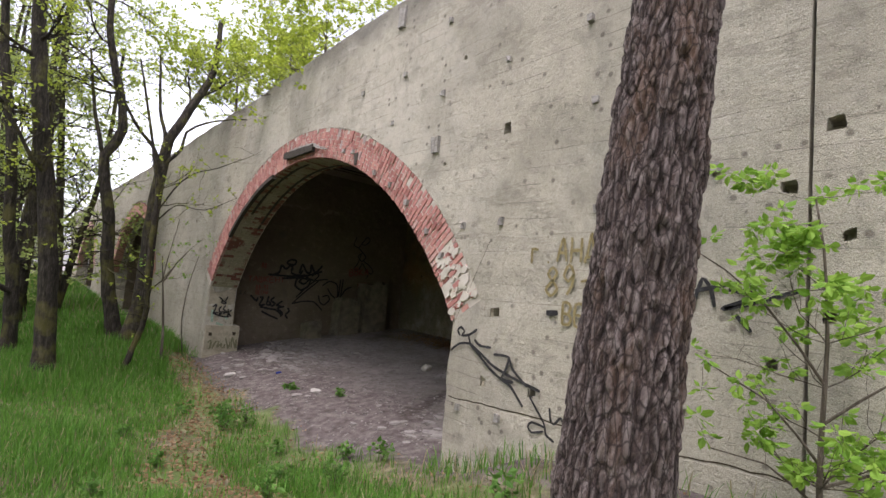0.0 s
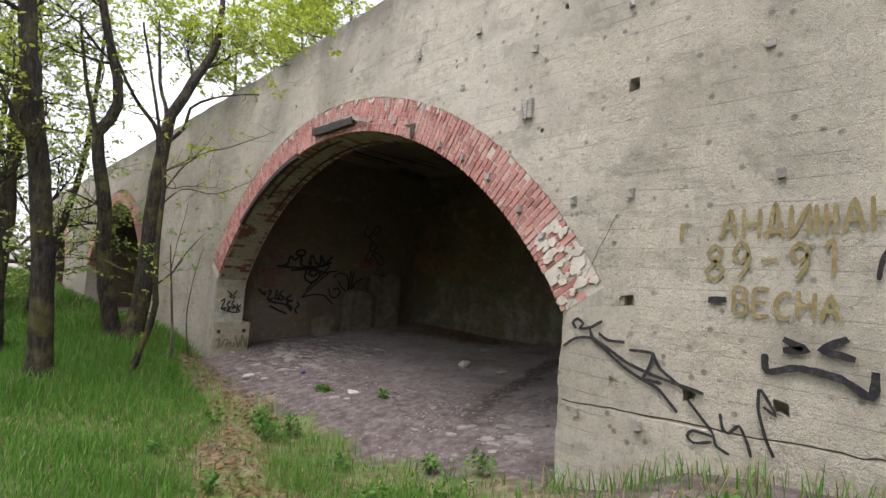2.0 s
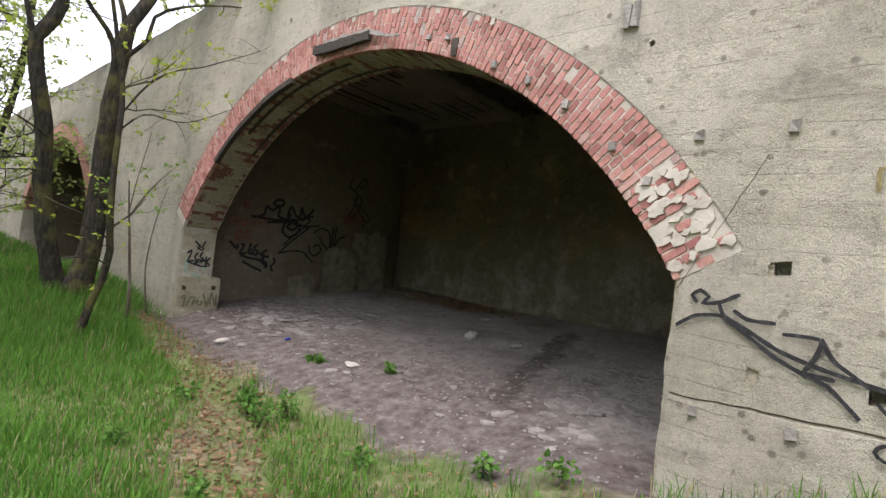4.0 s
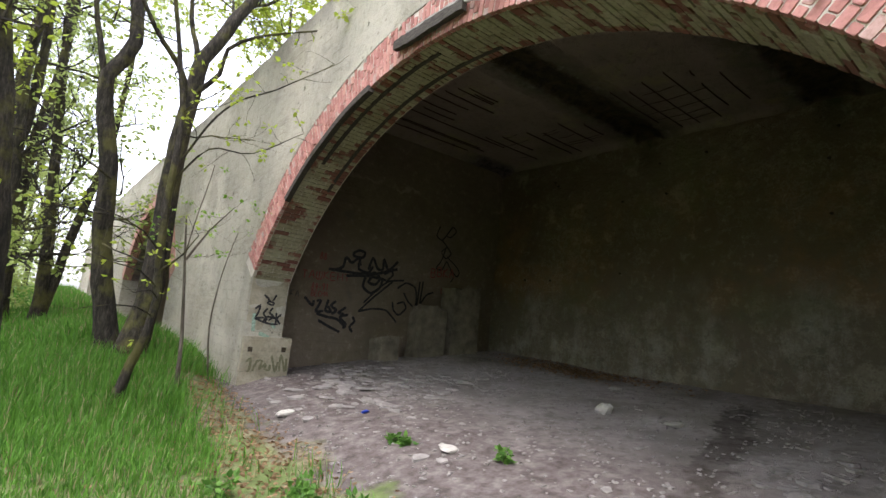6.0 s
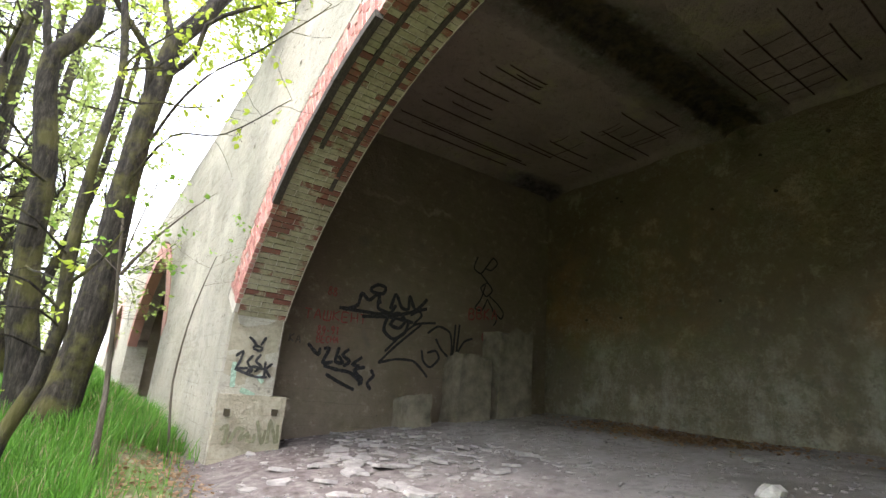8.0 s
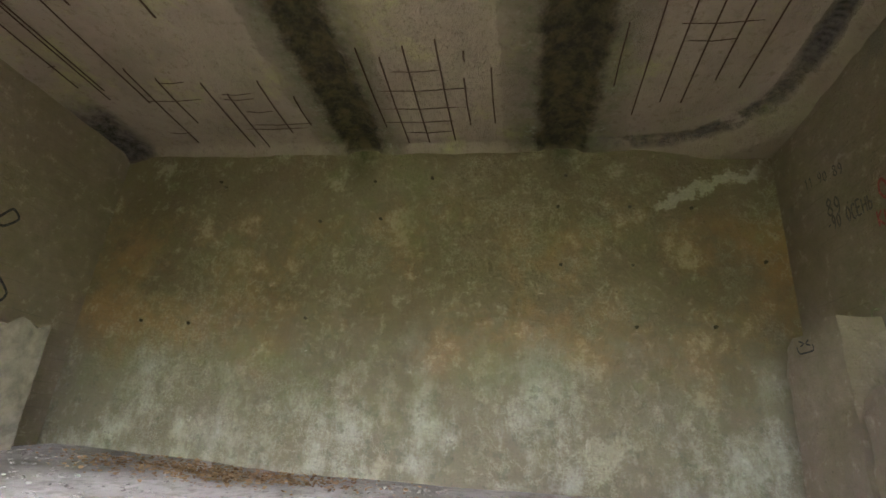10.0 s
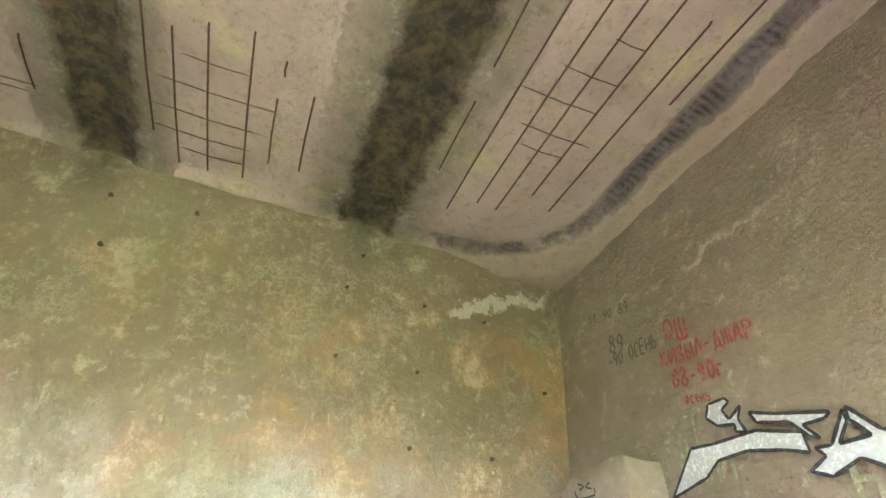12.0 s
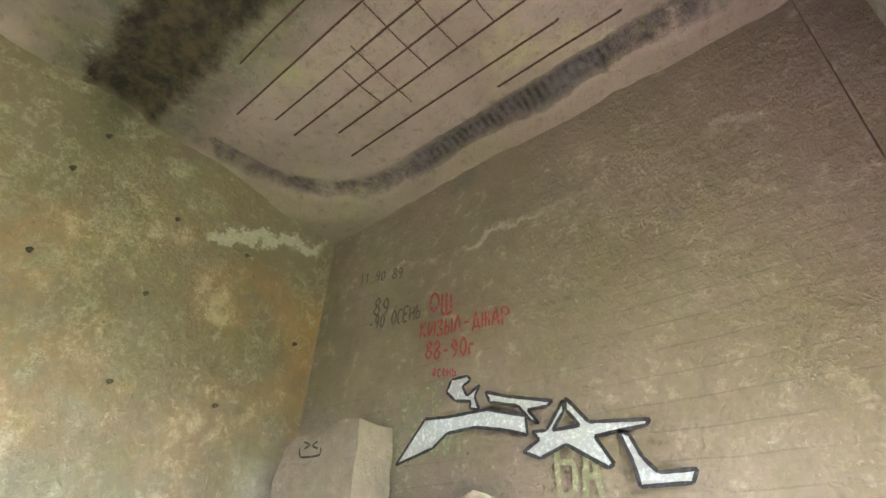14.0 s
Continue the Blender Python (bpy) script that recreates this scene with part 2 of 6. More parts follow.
    base = m.mix(m.math("MULTIPLY", m.ramp(m.voronoi(6), (0.04, 1.0), (0.1, 0.0)), m.ramp(m.noise(2.2, 2), (0.5, 0.0), (0.6, 0.8))), base, (0.08, 0.065, 0.045))
    base = m.mix(m.math("MULTIPLY", m.ramp(grain, (0.36, 1.0), (0.5, 0.0)), 0.35), base, (0.17, 0.145, 0.1))
    m.color(base)
    m.bump((mid, 0.8, 0.08), (small, 0.9, 0.04), (joint, -boards, 0.012), (grain, 0.55, 0.011), (m.noise(70, 3, 0.7), 0.35, 0.004))
    return m.m


def ceiling_concrete():
    m = Mat("ceiling_concrete_stained", 0.88)
    y = m.axis(1)
    big = m.noise(0.6, 6, 0.65)
    grain = m.noise(24, 4, 0.7)
    base = m.ramp(big, (0.32, (0.19, 0.15, 0.12)), (0.5, (0.25, 0.20, 0.16)), (0.68, (0.29, 0.245, 0.20)))
    base = m.mix(m.math("MULTIPLY", m.ramp(m.noise(0.9, 7, 0.7), (0.55, 0.0), (0.68, 1.0)), 0.6), base, (0.30, 0.29, 0.12))
    wob = m.math("MULTIPLY", m.math("SUBTRACT", m.noise(3.2, 12, 0.82), 0.5), 0.6)
    yy = m.math("ADD", y, wob)
    stain = m.math("MAXIMUM", band(m, yy, 10.0, 10.8, 0.14), band(m, yy, 6.9, 7.8, 0.14))
    halo = m.math("MAXIMUM", band(m, yy, 9.7, 11.1, 0.3), band(m, yy, 6.5, 8.2, 0.35))
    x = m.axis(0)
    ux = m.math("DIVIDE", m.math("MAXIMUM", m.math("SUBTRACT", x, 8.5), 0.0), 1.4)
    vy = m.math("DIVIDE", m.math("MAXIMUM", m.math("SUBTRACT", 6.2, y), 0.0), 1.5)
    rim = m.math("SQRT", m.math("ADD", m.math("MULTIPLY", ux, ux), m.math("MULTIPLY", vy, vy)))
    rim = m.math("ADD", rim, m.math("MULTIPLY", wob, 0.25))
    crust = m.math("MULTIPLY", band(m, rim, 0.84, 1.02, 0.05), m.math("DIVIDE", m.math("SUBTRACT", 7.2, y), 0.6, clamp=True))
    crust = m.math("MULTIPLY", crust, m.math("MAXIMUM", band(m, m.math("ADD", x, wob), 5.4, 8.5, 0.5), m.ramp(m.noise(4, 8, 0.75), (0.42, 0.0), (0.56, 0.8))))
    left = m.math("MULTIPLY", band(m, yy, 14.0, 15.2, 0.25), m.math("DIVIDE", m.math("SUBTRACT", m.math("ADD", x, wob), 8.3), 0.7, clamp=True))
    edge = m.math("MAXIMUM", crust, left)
    rib = m.math("MULTIPLY", m.math("ADD", m.math("SINE", m.math("MULTIPLY", m.math("ADD", x, m.math("MULTIPLY", wob, 0.1)), 78.0)), 1.0), 0.5)
    base = m.mix(m.math("MULTIPLY", halo, m.ramp(m.noise(4, 9, 0.75), (0.4, 0.75), (0.6, 0.15))), base, (0.12, 0.125, 0.07))
    base = m.mix(m.math("MULTIPLY", m.math("SUBTRACT", halo, stain), m.ramp(m.noise(6, 9, 0.78), (0.54, 0.0), (0.64, 0.6))), base, (0.36, 0.36, 0.31))
    wet = m.mix(m.ramp(m.noise(5, 8, .7), (0.4, 0.0), (0.62, 1.0)), (0.014, 0.013, 0.008), (0.085, 0.066, 0.030))
    base = m.mix(m.math("MULTIPLY", stain, 0.93), base, wet)
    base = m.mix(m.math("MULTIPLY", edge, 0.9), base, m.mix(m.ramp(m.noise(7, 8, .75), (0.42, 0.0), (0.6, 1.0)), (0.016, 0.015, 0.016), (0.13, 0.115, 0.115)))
    base = m.mix(m.math("MULTIPLY", m.math("MULTIPLY", crust, rib), 0.45), base, (0.18, 0.16, 0.15))
    base = m.mix(m.math("MULTIPLY", m.math("DIVIDE", m.math("SUBTRACT", rim, 1.0), 0.06, clamp=True), 0.8), base, (0.19, 0.152, 0.108))
    speck = m.ramp(m.noise(9, 9, 0.78), (0.36, 1.0), (0.47, 0.0))
    base = m.mix(m.math("MULTIPLY", speck, 0.55), base, (0.12, 0.085, 0.055))
    base = m.mix(m.math("MULTIPLY", m.ramp(m.voronoi(7), (0.05, 1.0), (0.1, 0.0)), 0.5), base, (0.12, 0.09, 0.06))
    m.color(base)
    scale = m.math("MULTIPLY", m.noise(14, 9, 0.8), m.math("MAXIMUM", halo, edge))
    m.bump((m.noise(3, 7, 0.65), 0.6, 0.05), (m.noise(9, 9, 0.78), 0.8, 0.03), (scale, 1.0, 0.07), (grain, 0.6, 0.014))
    return m.m


def brick_mat(name, single):
    m = Mat(name, 0.9)
    tone = m.ramp(m.random() if single else m.island(), (0.0, (0.27, 0.115, 0.10)), (0.3, (0.39, 0.18, 0.155)), (0.75, (0.46, 0.225, 0.195)), (0.93, (0.50, 0.27, 0.22)), (1.0, (0.34, 0.30, 0.28)))
    g = m.noise(40, 5, 0.7)
    tone = m.mix(m.math("MULTIPLY", m.ramp(g, (0.35, 1.0), (0.55, 0.0)), 0.4), tone, (0.2, 0.08, 0.06))
    tone = m.mix(m.ramp(m.noise(5, 6, 0.7), (0.55, 0.0), (0.72, 0.6)), tone, (0.47, 0.36, 0.31))
    m.color(tone).bump((g, 0.6, 0.006), (m.noise(12, 4), 0.5, 0.01))
    return m.m


def intrados_mat():
    m = Mat("limewashed_brick", 0.9)
    r = m.island()
    red = m.ramp(r, (0.0, (0.16, 0.065, 0.05)), (1.0, (0.30, 0.125, 0.085)))
    lime = m.ramp(m.noise(2.2, 6, 0.65), (0.35, (0.25, 0.225, 0.145)), (0.65, (0.38, 0.35, 0.25)))
    x = m.axis(0)
    mid = m.math("ABSOLUTE", m.math("DIVIDE", m.math("SUBTRACT", x, 3.93), 0.33))
    patch = m.math("ADD", m.noise(2.0, 8, 0.7), m.math("MULTIPLY", m.math("SUBTRACT", r, 0.5), 0.3))
    patch = m.math("SUBTRACT", patch, m.math("MULTIPLY", m.math("MULTIPLY", mid, mid), 0.16))
    c = m.mix(m.ramp(patch, (0.36, 0.0), (0.42, 1.0)), red, lime)
    c = m.mix(m.ramp(m.noise(3, 6, 0.7), (0.55, 0.0), (0.75, 0.6)), c, (0.12, 0.10, 0.075))
    c = m.mix(m.math("MULTIPLY", m.ramp(m.noise(22, 5, 0.7), (0.36, 1.0), (0.5, 0.0)), 0.5), c, (0.13, 0.11, 0.08))
    m.color(c).bump((m.noise(9, 5), 0.7, 0.02), (m.noise(30, 4), 0.6, 0.008))
    return m.m


def mortar_mat():
    m = Mat("lime_mortar", 0.95)
    c = m.ramp(m.noise(6, 6, 0.7), (0.35, (0.40, 0.36, 0.30)), (0.65, (0.55, 0.51, 0.44)))
    m.color(c).bump((m.noise(35, 4), 0.6, 0.008))
    return m.m


def bark_mat(name, deep, mid, pale, moss=0.0, sx=9, sz=1.6, relief=False):
    m = Mat(name, 0.95)
    v = m.scaled(sx, sx, sz)
    plates = m.noise(1.4, 8, 0.72, v)
    fine = m.noise(6, 6, 0.7, v)
    c = m.ramp(plates, (0.36, deep), (0.52, mid), (0.68, pale))
    c = m.mix(m.math("MULTIPLY", m.ramp(fine, (0.38, 1.0), (0.55, 0.0)), 0.6), c, deep)
    if moss:
        c = m.mix(m.math("MULTIPLY", m.ramp(m.noise(2.2, 6, 0.65), (0.5, 0.0), (0.62, 1.0)), moss), c, (0.16, 0.15, 0.035))
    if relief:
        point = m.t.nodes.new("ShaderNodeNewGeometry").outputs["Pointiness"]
        # crevice shade put into the colour: hollows darker, raised plates paler
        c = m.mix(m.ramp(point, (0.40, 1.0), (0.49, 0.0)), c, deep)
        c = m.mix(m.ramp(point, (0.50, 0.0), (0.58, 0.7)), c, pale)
        rust = m.math("MULTIPLY", m.ramp(m.noise(2.6, 6, 0.7, m.scaled(1.5, 1.5, .5)), (0.52, 0.0), (0.66, 1.0)), 0.35)
        c = m.mix(rust, c, (0.18, 0.10, 0.055))
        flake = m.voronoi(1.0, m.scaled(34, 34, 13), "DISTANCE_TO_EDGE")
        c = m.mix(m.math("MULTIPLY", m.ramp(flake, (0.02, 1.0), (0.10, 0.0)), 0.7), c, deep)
    m.color(c).bump((plates, 0.9, 0.03), (fine, 0.7, 0.012))
    return m.m


def leaf_mat(name, a, b):
    m = Mat(name, 0.55)
    c = m.ramp(m.island(), (0.0, a), (1.0, b))
    m.color(c)
    m.b.inputs["Subsurface Weight"].default_value = 0.0
    tr = m.t.nodes.new("ShaderNodeBsdfTranslucent")
    add = m.t.nodes.new("ShaderNodeMixShader")
    add.inputs[0].default_value = 0.45
    m.link(c, tr.inputs["Color"])
    m.link(m.b.outputs[0], add.inputs[1])
    m.link(tr.outputs[0], add.inputs[2])
    m.link(add.outputs[0], m.t.nodes["Material Output"].inputs["Surface"])
    return m.m


def ground_mat():
    m = Mat("ground_soil_and_litter", 0.95)
    x, y = m.axis(0), m.axis(1)
    n1, n2, n3 = m.noise(0.8, 7, 0.68), m.noise(6, 7, 0.7), m.noise(38, 5, 0.75)
    dust = m.ramp(n1, (0.35, (0.25, 0.225, 0.205)), (0.55, (0.32, 0.29, 0.27)), (0.7, (0.38, 0.35, 0.325)))
    dust = m.mix(m.math("MULTIPLY", m.ramp(n2, (0.36, 1.0), (0.52, 0.0)), 0.55), dust, (0.13, 0.11, 0.09))
    dust = m.mix(m.ramp(m.voronoi(30), (0.08, 0.6), (0.2, 0.0)), dust, (0.42, 0.40, 0.37))
    damp = m.math("MULTIPLY", m.ramp(m.noise(0.75, 9, 0.7), (0.53, 0.0), (0.60, 1.0)), 0.5)
    dust = m.mix(damp, dust, (0.10, 0.085, 0.065))
    line = m.math("SUBTRACT", m.math("SUBTRACT", y, 6.73), m.math("MULTIPLY", m.math("SUBTRACT", x, 4.25), 0.31))
    line = m.math("ABSOLUTE", m.math("ADD", line, m.math("MULTIPLY", m.math("SUBTRACT", m.noise(2.2, 7, 0.7), 0.5), 0.9)))
    seep = m.math("MULTIPLY", m.math("SUBTRACT", 1.0, m.math("DIVIDE", line, 0.26), clamp=True), band(m, m.math("ADD", x, m.math("MULTIPLY", n1, 1.0)), 4.9, 9.6, 0.5))
    seep = m.math("MULTIPLY", m.ramp(seep, (0.1, 0.0), (0.45, 1.0)), m.ramp(n2, (0.35, 1.0), (0.62, 0.5)))
    # dark soil in front, pale dust inside; the tone also offsets light fading inwards
    inward = m.math("DIVIDE", m.math("SUBTRACT", m.math("ADD", x, m.math("MULTIPLY", m.math("SUBTRACT", m.noise(0.9, 7, 0.7), 0.5), 2.6)), 4.6), 2.6, clamp=True)
    earth = m.ramp(n2, (0.35, (0.06, 0.047, 0.043)), (0.5, (0.115, 0.094, 0.087)), (0.68, (0.195, 0.17, 0.157)))
    dust = m.mix(inward, earth, dust)
    # pale crust by the right wall, painted lighter also against the wall's shade
    crust = m.math("DIVIDE", m.math("SUBTRACT", 6.9, m.math("ADD", y, m.math("MULTIPLY", m.noise(1.2, 8, 0.72), 1.2))), 0.6, clamp=True)
    flakes = m.ramp(m.noise(3.2, 9, 0.72), (0.42, 0.35), (0.54, 1.0))
    dust = m.mix(m.math("MULTIPLY", m.math("MULTIPLY", crust, flakes), m.math("MULTIPLY", m.math("DIVIDE", m.math("SUBTRACT", x, 4.0), 0.8, clamp=True), 0.6)), dust, (0.42, 0.39, 0.36))
    dust = m.mix(m.math("MULTIPLY", seep, 0.85), dust, (0.045, 0.036, 0.028))
    soil = m.ramp(n2, (0.35, (0.07, 0.06, 0.035)), (0.5, (0.15, 0.125, 0.075)), (0.68, (0.30, 0.26, 0.17)))
    soil = m.mix(m.math("MULTIPLY", m.ramp(n1, (0.40, 0.0), (0.55, 1.0)), 0.7), soil, (0.09, 0.15, 0.03))
    edge = m.math("ADD", x, m.math("MULTIPLY", m.math("SUBTRACT", m.noise(1.3, 6, 0.7), 0.5), 2.2))
    w = m.math("DIVIDE", m.math("SUBTRACT", edge, 3.0), 0.35, clamp=True)
    m.color(m.mix(w, soil, dust))
    m.bump((n2, 0.6, 0.04), (n3, 0.7, 0.015))
    return m.m


def wood_mat(name, a, b):
    m = Mat(name, 0.85)
    g = m.noise(9, 6, 0.7, m.scaled(6, 1.2, 6))
    m.color(m.ramp(g, (0.3, a), (0.7, b))).bump((g, 0.8, 0.006))
    return m.m


def plain_mat(name, c, rough=0.8, metal=0.0, vary=0.25, scale=12):
    m = Mat(name, rough, metal)
    g = m.noise(scale, 5, 0.65)
    dark = tuple(v * (1 - vary) for v in c)
    m.color(m.ramp(g, (0.35, dark), (0.65, c))).bump((m.noise(scale * 3, 4), 0.35, 0.004))
    return m.m


def paint_mat(name, c, cover=0.6):
    """Sprayed or brushed paint, worn through in specks by real gaps in its roughness and tone."""
    m = Mat(name, 0.7)
    g = m.noise(30, 5, 0.7)
    m.color(m.ramp(g, (0.25, tuple(min(1, v * 1.9 + 0.05) for v in c)), (0.5, c))).bump((g, 0.4, 0.006))
    return m.m


CONC = concrete_outside()
CONC_BACK = concrete_inside("back_wall_concrete", (0.112, 0.08, 0.05), (0.155, 0.118, 0.074), (0.185, 0.15, 0.10), 1, True, 0.12)
CONC_SIDE = concrete_inside("side_wall_concrete", (0.165, 0.125, 0.092), (0.20, 0.158, 0.115), (0.232, 0.19, 0.142), 0, False, 0.5)
CEIL = ceiling_concrete()
BRICK, BRICK_FAR = brick_mat("red_brick", True), brick_mat("red_brick_far", False)
INTRA, MORTAR = intrados_mat(), mortar_mat()
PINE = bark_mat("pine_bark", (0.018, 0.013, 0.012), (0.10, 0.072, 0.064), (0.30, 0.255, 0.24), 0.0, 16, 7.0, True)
OAK = bark_mat("oak_bark", (0.012, 0.010, 0.008), (0.042, 0.035, 0.027), (0.10, 0.085, 0.068), 0.4, 15, 3.0)
TWIG = bark_mat("twig_bark", (0.06, 0.05, 0.036), (0.13, 0.105, 0.08), (0.22, 0.19, 0.15))
LEAF_Y = leaf_mat("young_oak_leaf", (0.28, 0.36, 0.04), (0.48, 0.56, 0.08))
LEAF_G = leaf_mat("lime_green_leaf", (0.17, 0.34, 0.04), (0.34, 0.52, 0.09))
LEAF_W = leaf_mat("weed_leaf", (0.06, 0.15, 0.025), (0.14, 0.28, 0.05))
LEAF_F = leaf_mat("far_leaf", (0.26, 0.34, 0.08), (0.46, 0.54, 0.18))
GRASS = leaf_mat("grass_blade", (0.058, 0.155, 0.02), (0.155, 0.33, 0.048))
DRYG = leaf_mat("dry_grass", (0.25, 0.21, 0.11), (0.40, 0.35, 0.2))
LITTER = leaf_mat("dead_leaf", (0.16, 0.09, 0.045), (0.36, 0.24, 0.14))
GROUND = ground_mat()
WOOD_G = wood_mat("grey_weathered_wood", (0.17, 0.155, 0.135), (0.38, 0.36, 0.33))
WOOD_D = wood_mat("blackened_wood", (0.02, 0.017, 0.014), (0.085, 0.072, 0.06))
IRON = plain_mat("rusty_iron", (0.075, 0.04, 0.025), 0.8, 0.3)
SLAB = plain_mat("pale_rubble", (0.295, 0.27, 0.25), 0.95, 0, 0.4, 9)
BLOCK = plain_mat("pale_concrete_block", (0.25, 0.22, 0.165), 0.95, 0, 0.45, 5)
TANB = concrete_inside("tan_concrete_block", (0.17, 0.13, 0.095), (0.215, 0.17, 0.125), (0.25, 0.205, 0.155), 0, False, 0.2)
BLACK = paint_mat("black_spray_paint", (0.022, 0.021, 0.022))
OCHRE = paint_mat("ochre_paint", (0.20, 0.16, 0.07))
RED = paint_mat("red_paint", (0.20, 0.05, 0.04))
WHITE = paint_mat("white_spray_paint", (0.30, 0.305, 0.31))
GREEN = paint_mat("green_grey_paint", (0.15, 0.145, 0.085))
TURQ = paint_mat("faint_green_spray", (0.24, 0.33, 0.25))
FADED = paint_mat("faded_black_paint", (0.075, 0.065, 0.05))
BLUE = plain_mat("blue_plastic", (0.02, 0.05, 0.35), 0.4)


# ---- building helpers ----
from mathutils import geometry


def mesh_ob(name, verts, faces, mat, parent=None, label=""):
    me = bpy.data.meshes.new(name)
    me.from_pydata(verts, [], faces)
    me.materials.append(mat)
    ob = new(name, me)
    if parent:
        ob.parent = parent
    if label:
        ob["label"] = label
    return ob


def part(name, bm, mat, parent=None, label="", shade=False):
    me = bpy.data.meshes.new(name)
    bm.normal_update()
    bm.to_mesh(me)
    bm.free()
    me.materials.append(mat)
    if shade:
        for p in me.polygons:
            p.use_smooth = True
    ob = new(name, me)
    if parent:
        ob.parent = parent
    if label:
        ob["label"] = label
    return ob


def box(bm, lo, hi, jitter=0.0, r=rng):
    vs = []
    for x in (lo[0], hi[0]):
        for y in (lo[1], hi[1]):
            for z in (lo[2], hi[2]):
                vs.append(bm.verts.new((x + r.uniform(-jitter, jitter), y + r.uniform(-jitter, jitter), z + r.uniform(-jitter, jitter))))
    for f in ((0, 1, 3, 2), (4, 6, 7, 5), (0, 4, 5, 1), (2, 3, 7, 6), (0, 2, 6, 4), (1, 5, 7, 3)):
        bm.faces.new([vs[i] for i in f])
    return vs


def arch_points(cy, half, r, cz, n=48):
    """(y, z) along an arch from its right spring to its left one."""
    a0 = math.asin(half / r)
    return [(cy + r * math.sin(-a0 + 2 * a0 * i / n), cz + r * math.cos(-a0 + 2 * a0 * i / n)) for i in range(n + 1)]


def fill_face(bm, loops, x):
    """A flat face in the plane x from loops of (y, z); the first is the outline, the others holes. Returns the loops of vertices."""
    flat, edges, rings = [], [], []
    for loop in loops:
        k, n = len(flat), len(loop)
        flat += [Vector(p) for p in loop]
        edges += [(k + i, k + (i + 1) % n) for i in range(n)]
    outer = list(range(len(loops[0])))
    co, _, tris, origin, _, _ = geometry.delaunay_2d_cdt(flat, edges, [outer], 1, 1e-5)
    made = [bm.verts.new((x, p.x, p.y)) for p in co]
    where = {}
    for i, src in enumerate(origin):
        for q in src:
            where[q] = made[i]
    holes = [(min(p[0] for p in l), max(p[0] for p in l), min(p[1] for p in l), max(p[1] for p in l)) for l in loops[1:]]
    for t in tris:
        cy = sum(co[i].x for i in t) / len(t)
        cz = sum(co[i].y for i in t) / len(t)
        if not any(a < cy < b and c < cz < d for a, b, c, d in holes):
            bm.faces.new([made[i] for i in t])
    k = 0
    for loop in loops:
        rings.append([where[k + i] for i in range(len(loop))])
        k += len(loop)
    return rings


def strip(bm, a, b):
    n = len(a)
    for i in range(n):
        bm.faces.new((a[i], a[(i + 1) % n], b[(i + 1) % n], b[i]))


def rough_square(y, z, w, h, r):
    return [(y + sx * w / 2 + r.uniform(-.012, .012), z + sz * h / 2 + r.uniform(-.012, .012)) for sx, sz in ((-1, -1), (0, -1), (1, -1), (1, 0), (1, 1), (0, 1), (-1, 1), (-1, 0))]


# ---- ground ----
def axis_steps(lo, a, b, hi, fine):
    out, v = [], a
    while v < b:
        out.append(v)
        v += fine
    step, v, left = fine, a, []
    while v > lo:
        step *= 1.35
        v -= step
        left.append(v)
    step, right = fine, []
    while v is not None and (not right or right[-1] < hi):
        step *= 1.35
        right.append((right[-1] if right else b) + step)
    return left[::-1] + out + right


gx, gy = axis_steps(-160, -5, 10.2, 160, 0.1), axis_steps(-120, -2, 20, 200, 0.1)
gv = [(x, y, ground_z(x, y)) for y in gy for x in gx]
nx = len(gx)
gf = [(j * nx + i, j * nx + i + 1, (j + 1) * nx + i + 1, (j + 1) * nx + i) for j in range(len(gy) - 1) for i in range(nx - 1)]
ground = tagged(mesh_ob("ground", gv, gf, GROUND), "uneven soil with grass outside and grey dust in the vault", "ground", kind="structure")
for p in ground.data.polygons:
    p.use_smooth = True

# ---- the long wall ----
# square sockets left by the shuttering: y, z, width, height
SOCKETS = [(4.11, 3.80, .13, .15), (4.09, 1.85, .17, .12), (3.54, 1.15, .10, .12), (4.18, 1.12, .09, .13), (2.93, 1.18, .13, .13), (2.19, 1.25, .14, .14), (2.20, 1.93, .14, .13), (1.52, 2.89, .12, .1), (1.59, 1.72, .1, .1),
           (4.88, 4.82, .05, .08), (5.1, 3.55, .05, .05), (8.9, 5.2, .07, .07), (10.7, 5.0, .07, .09), (12.6, 4.7, .08, .1), (14.3, 4.2, .1, .1), (14.9, 2.6, .09, .1), (15.6, 3.4, .1, .12), (16.8, 2.2, .1, .1), (17.5, 4.6, .1, .1), (19.0, 3.3, .1, .1)]
ARCHES = [CY, 24.7, 40.2]


def chip(z, seed):
    """Broken line of a jamb's edge."""
    return .035 * noise.noise((z * 2.3, seed, 0)) + .022 * noise.noise((z * 9, seed, 4))


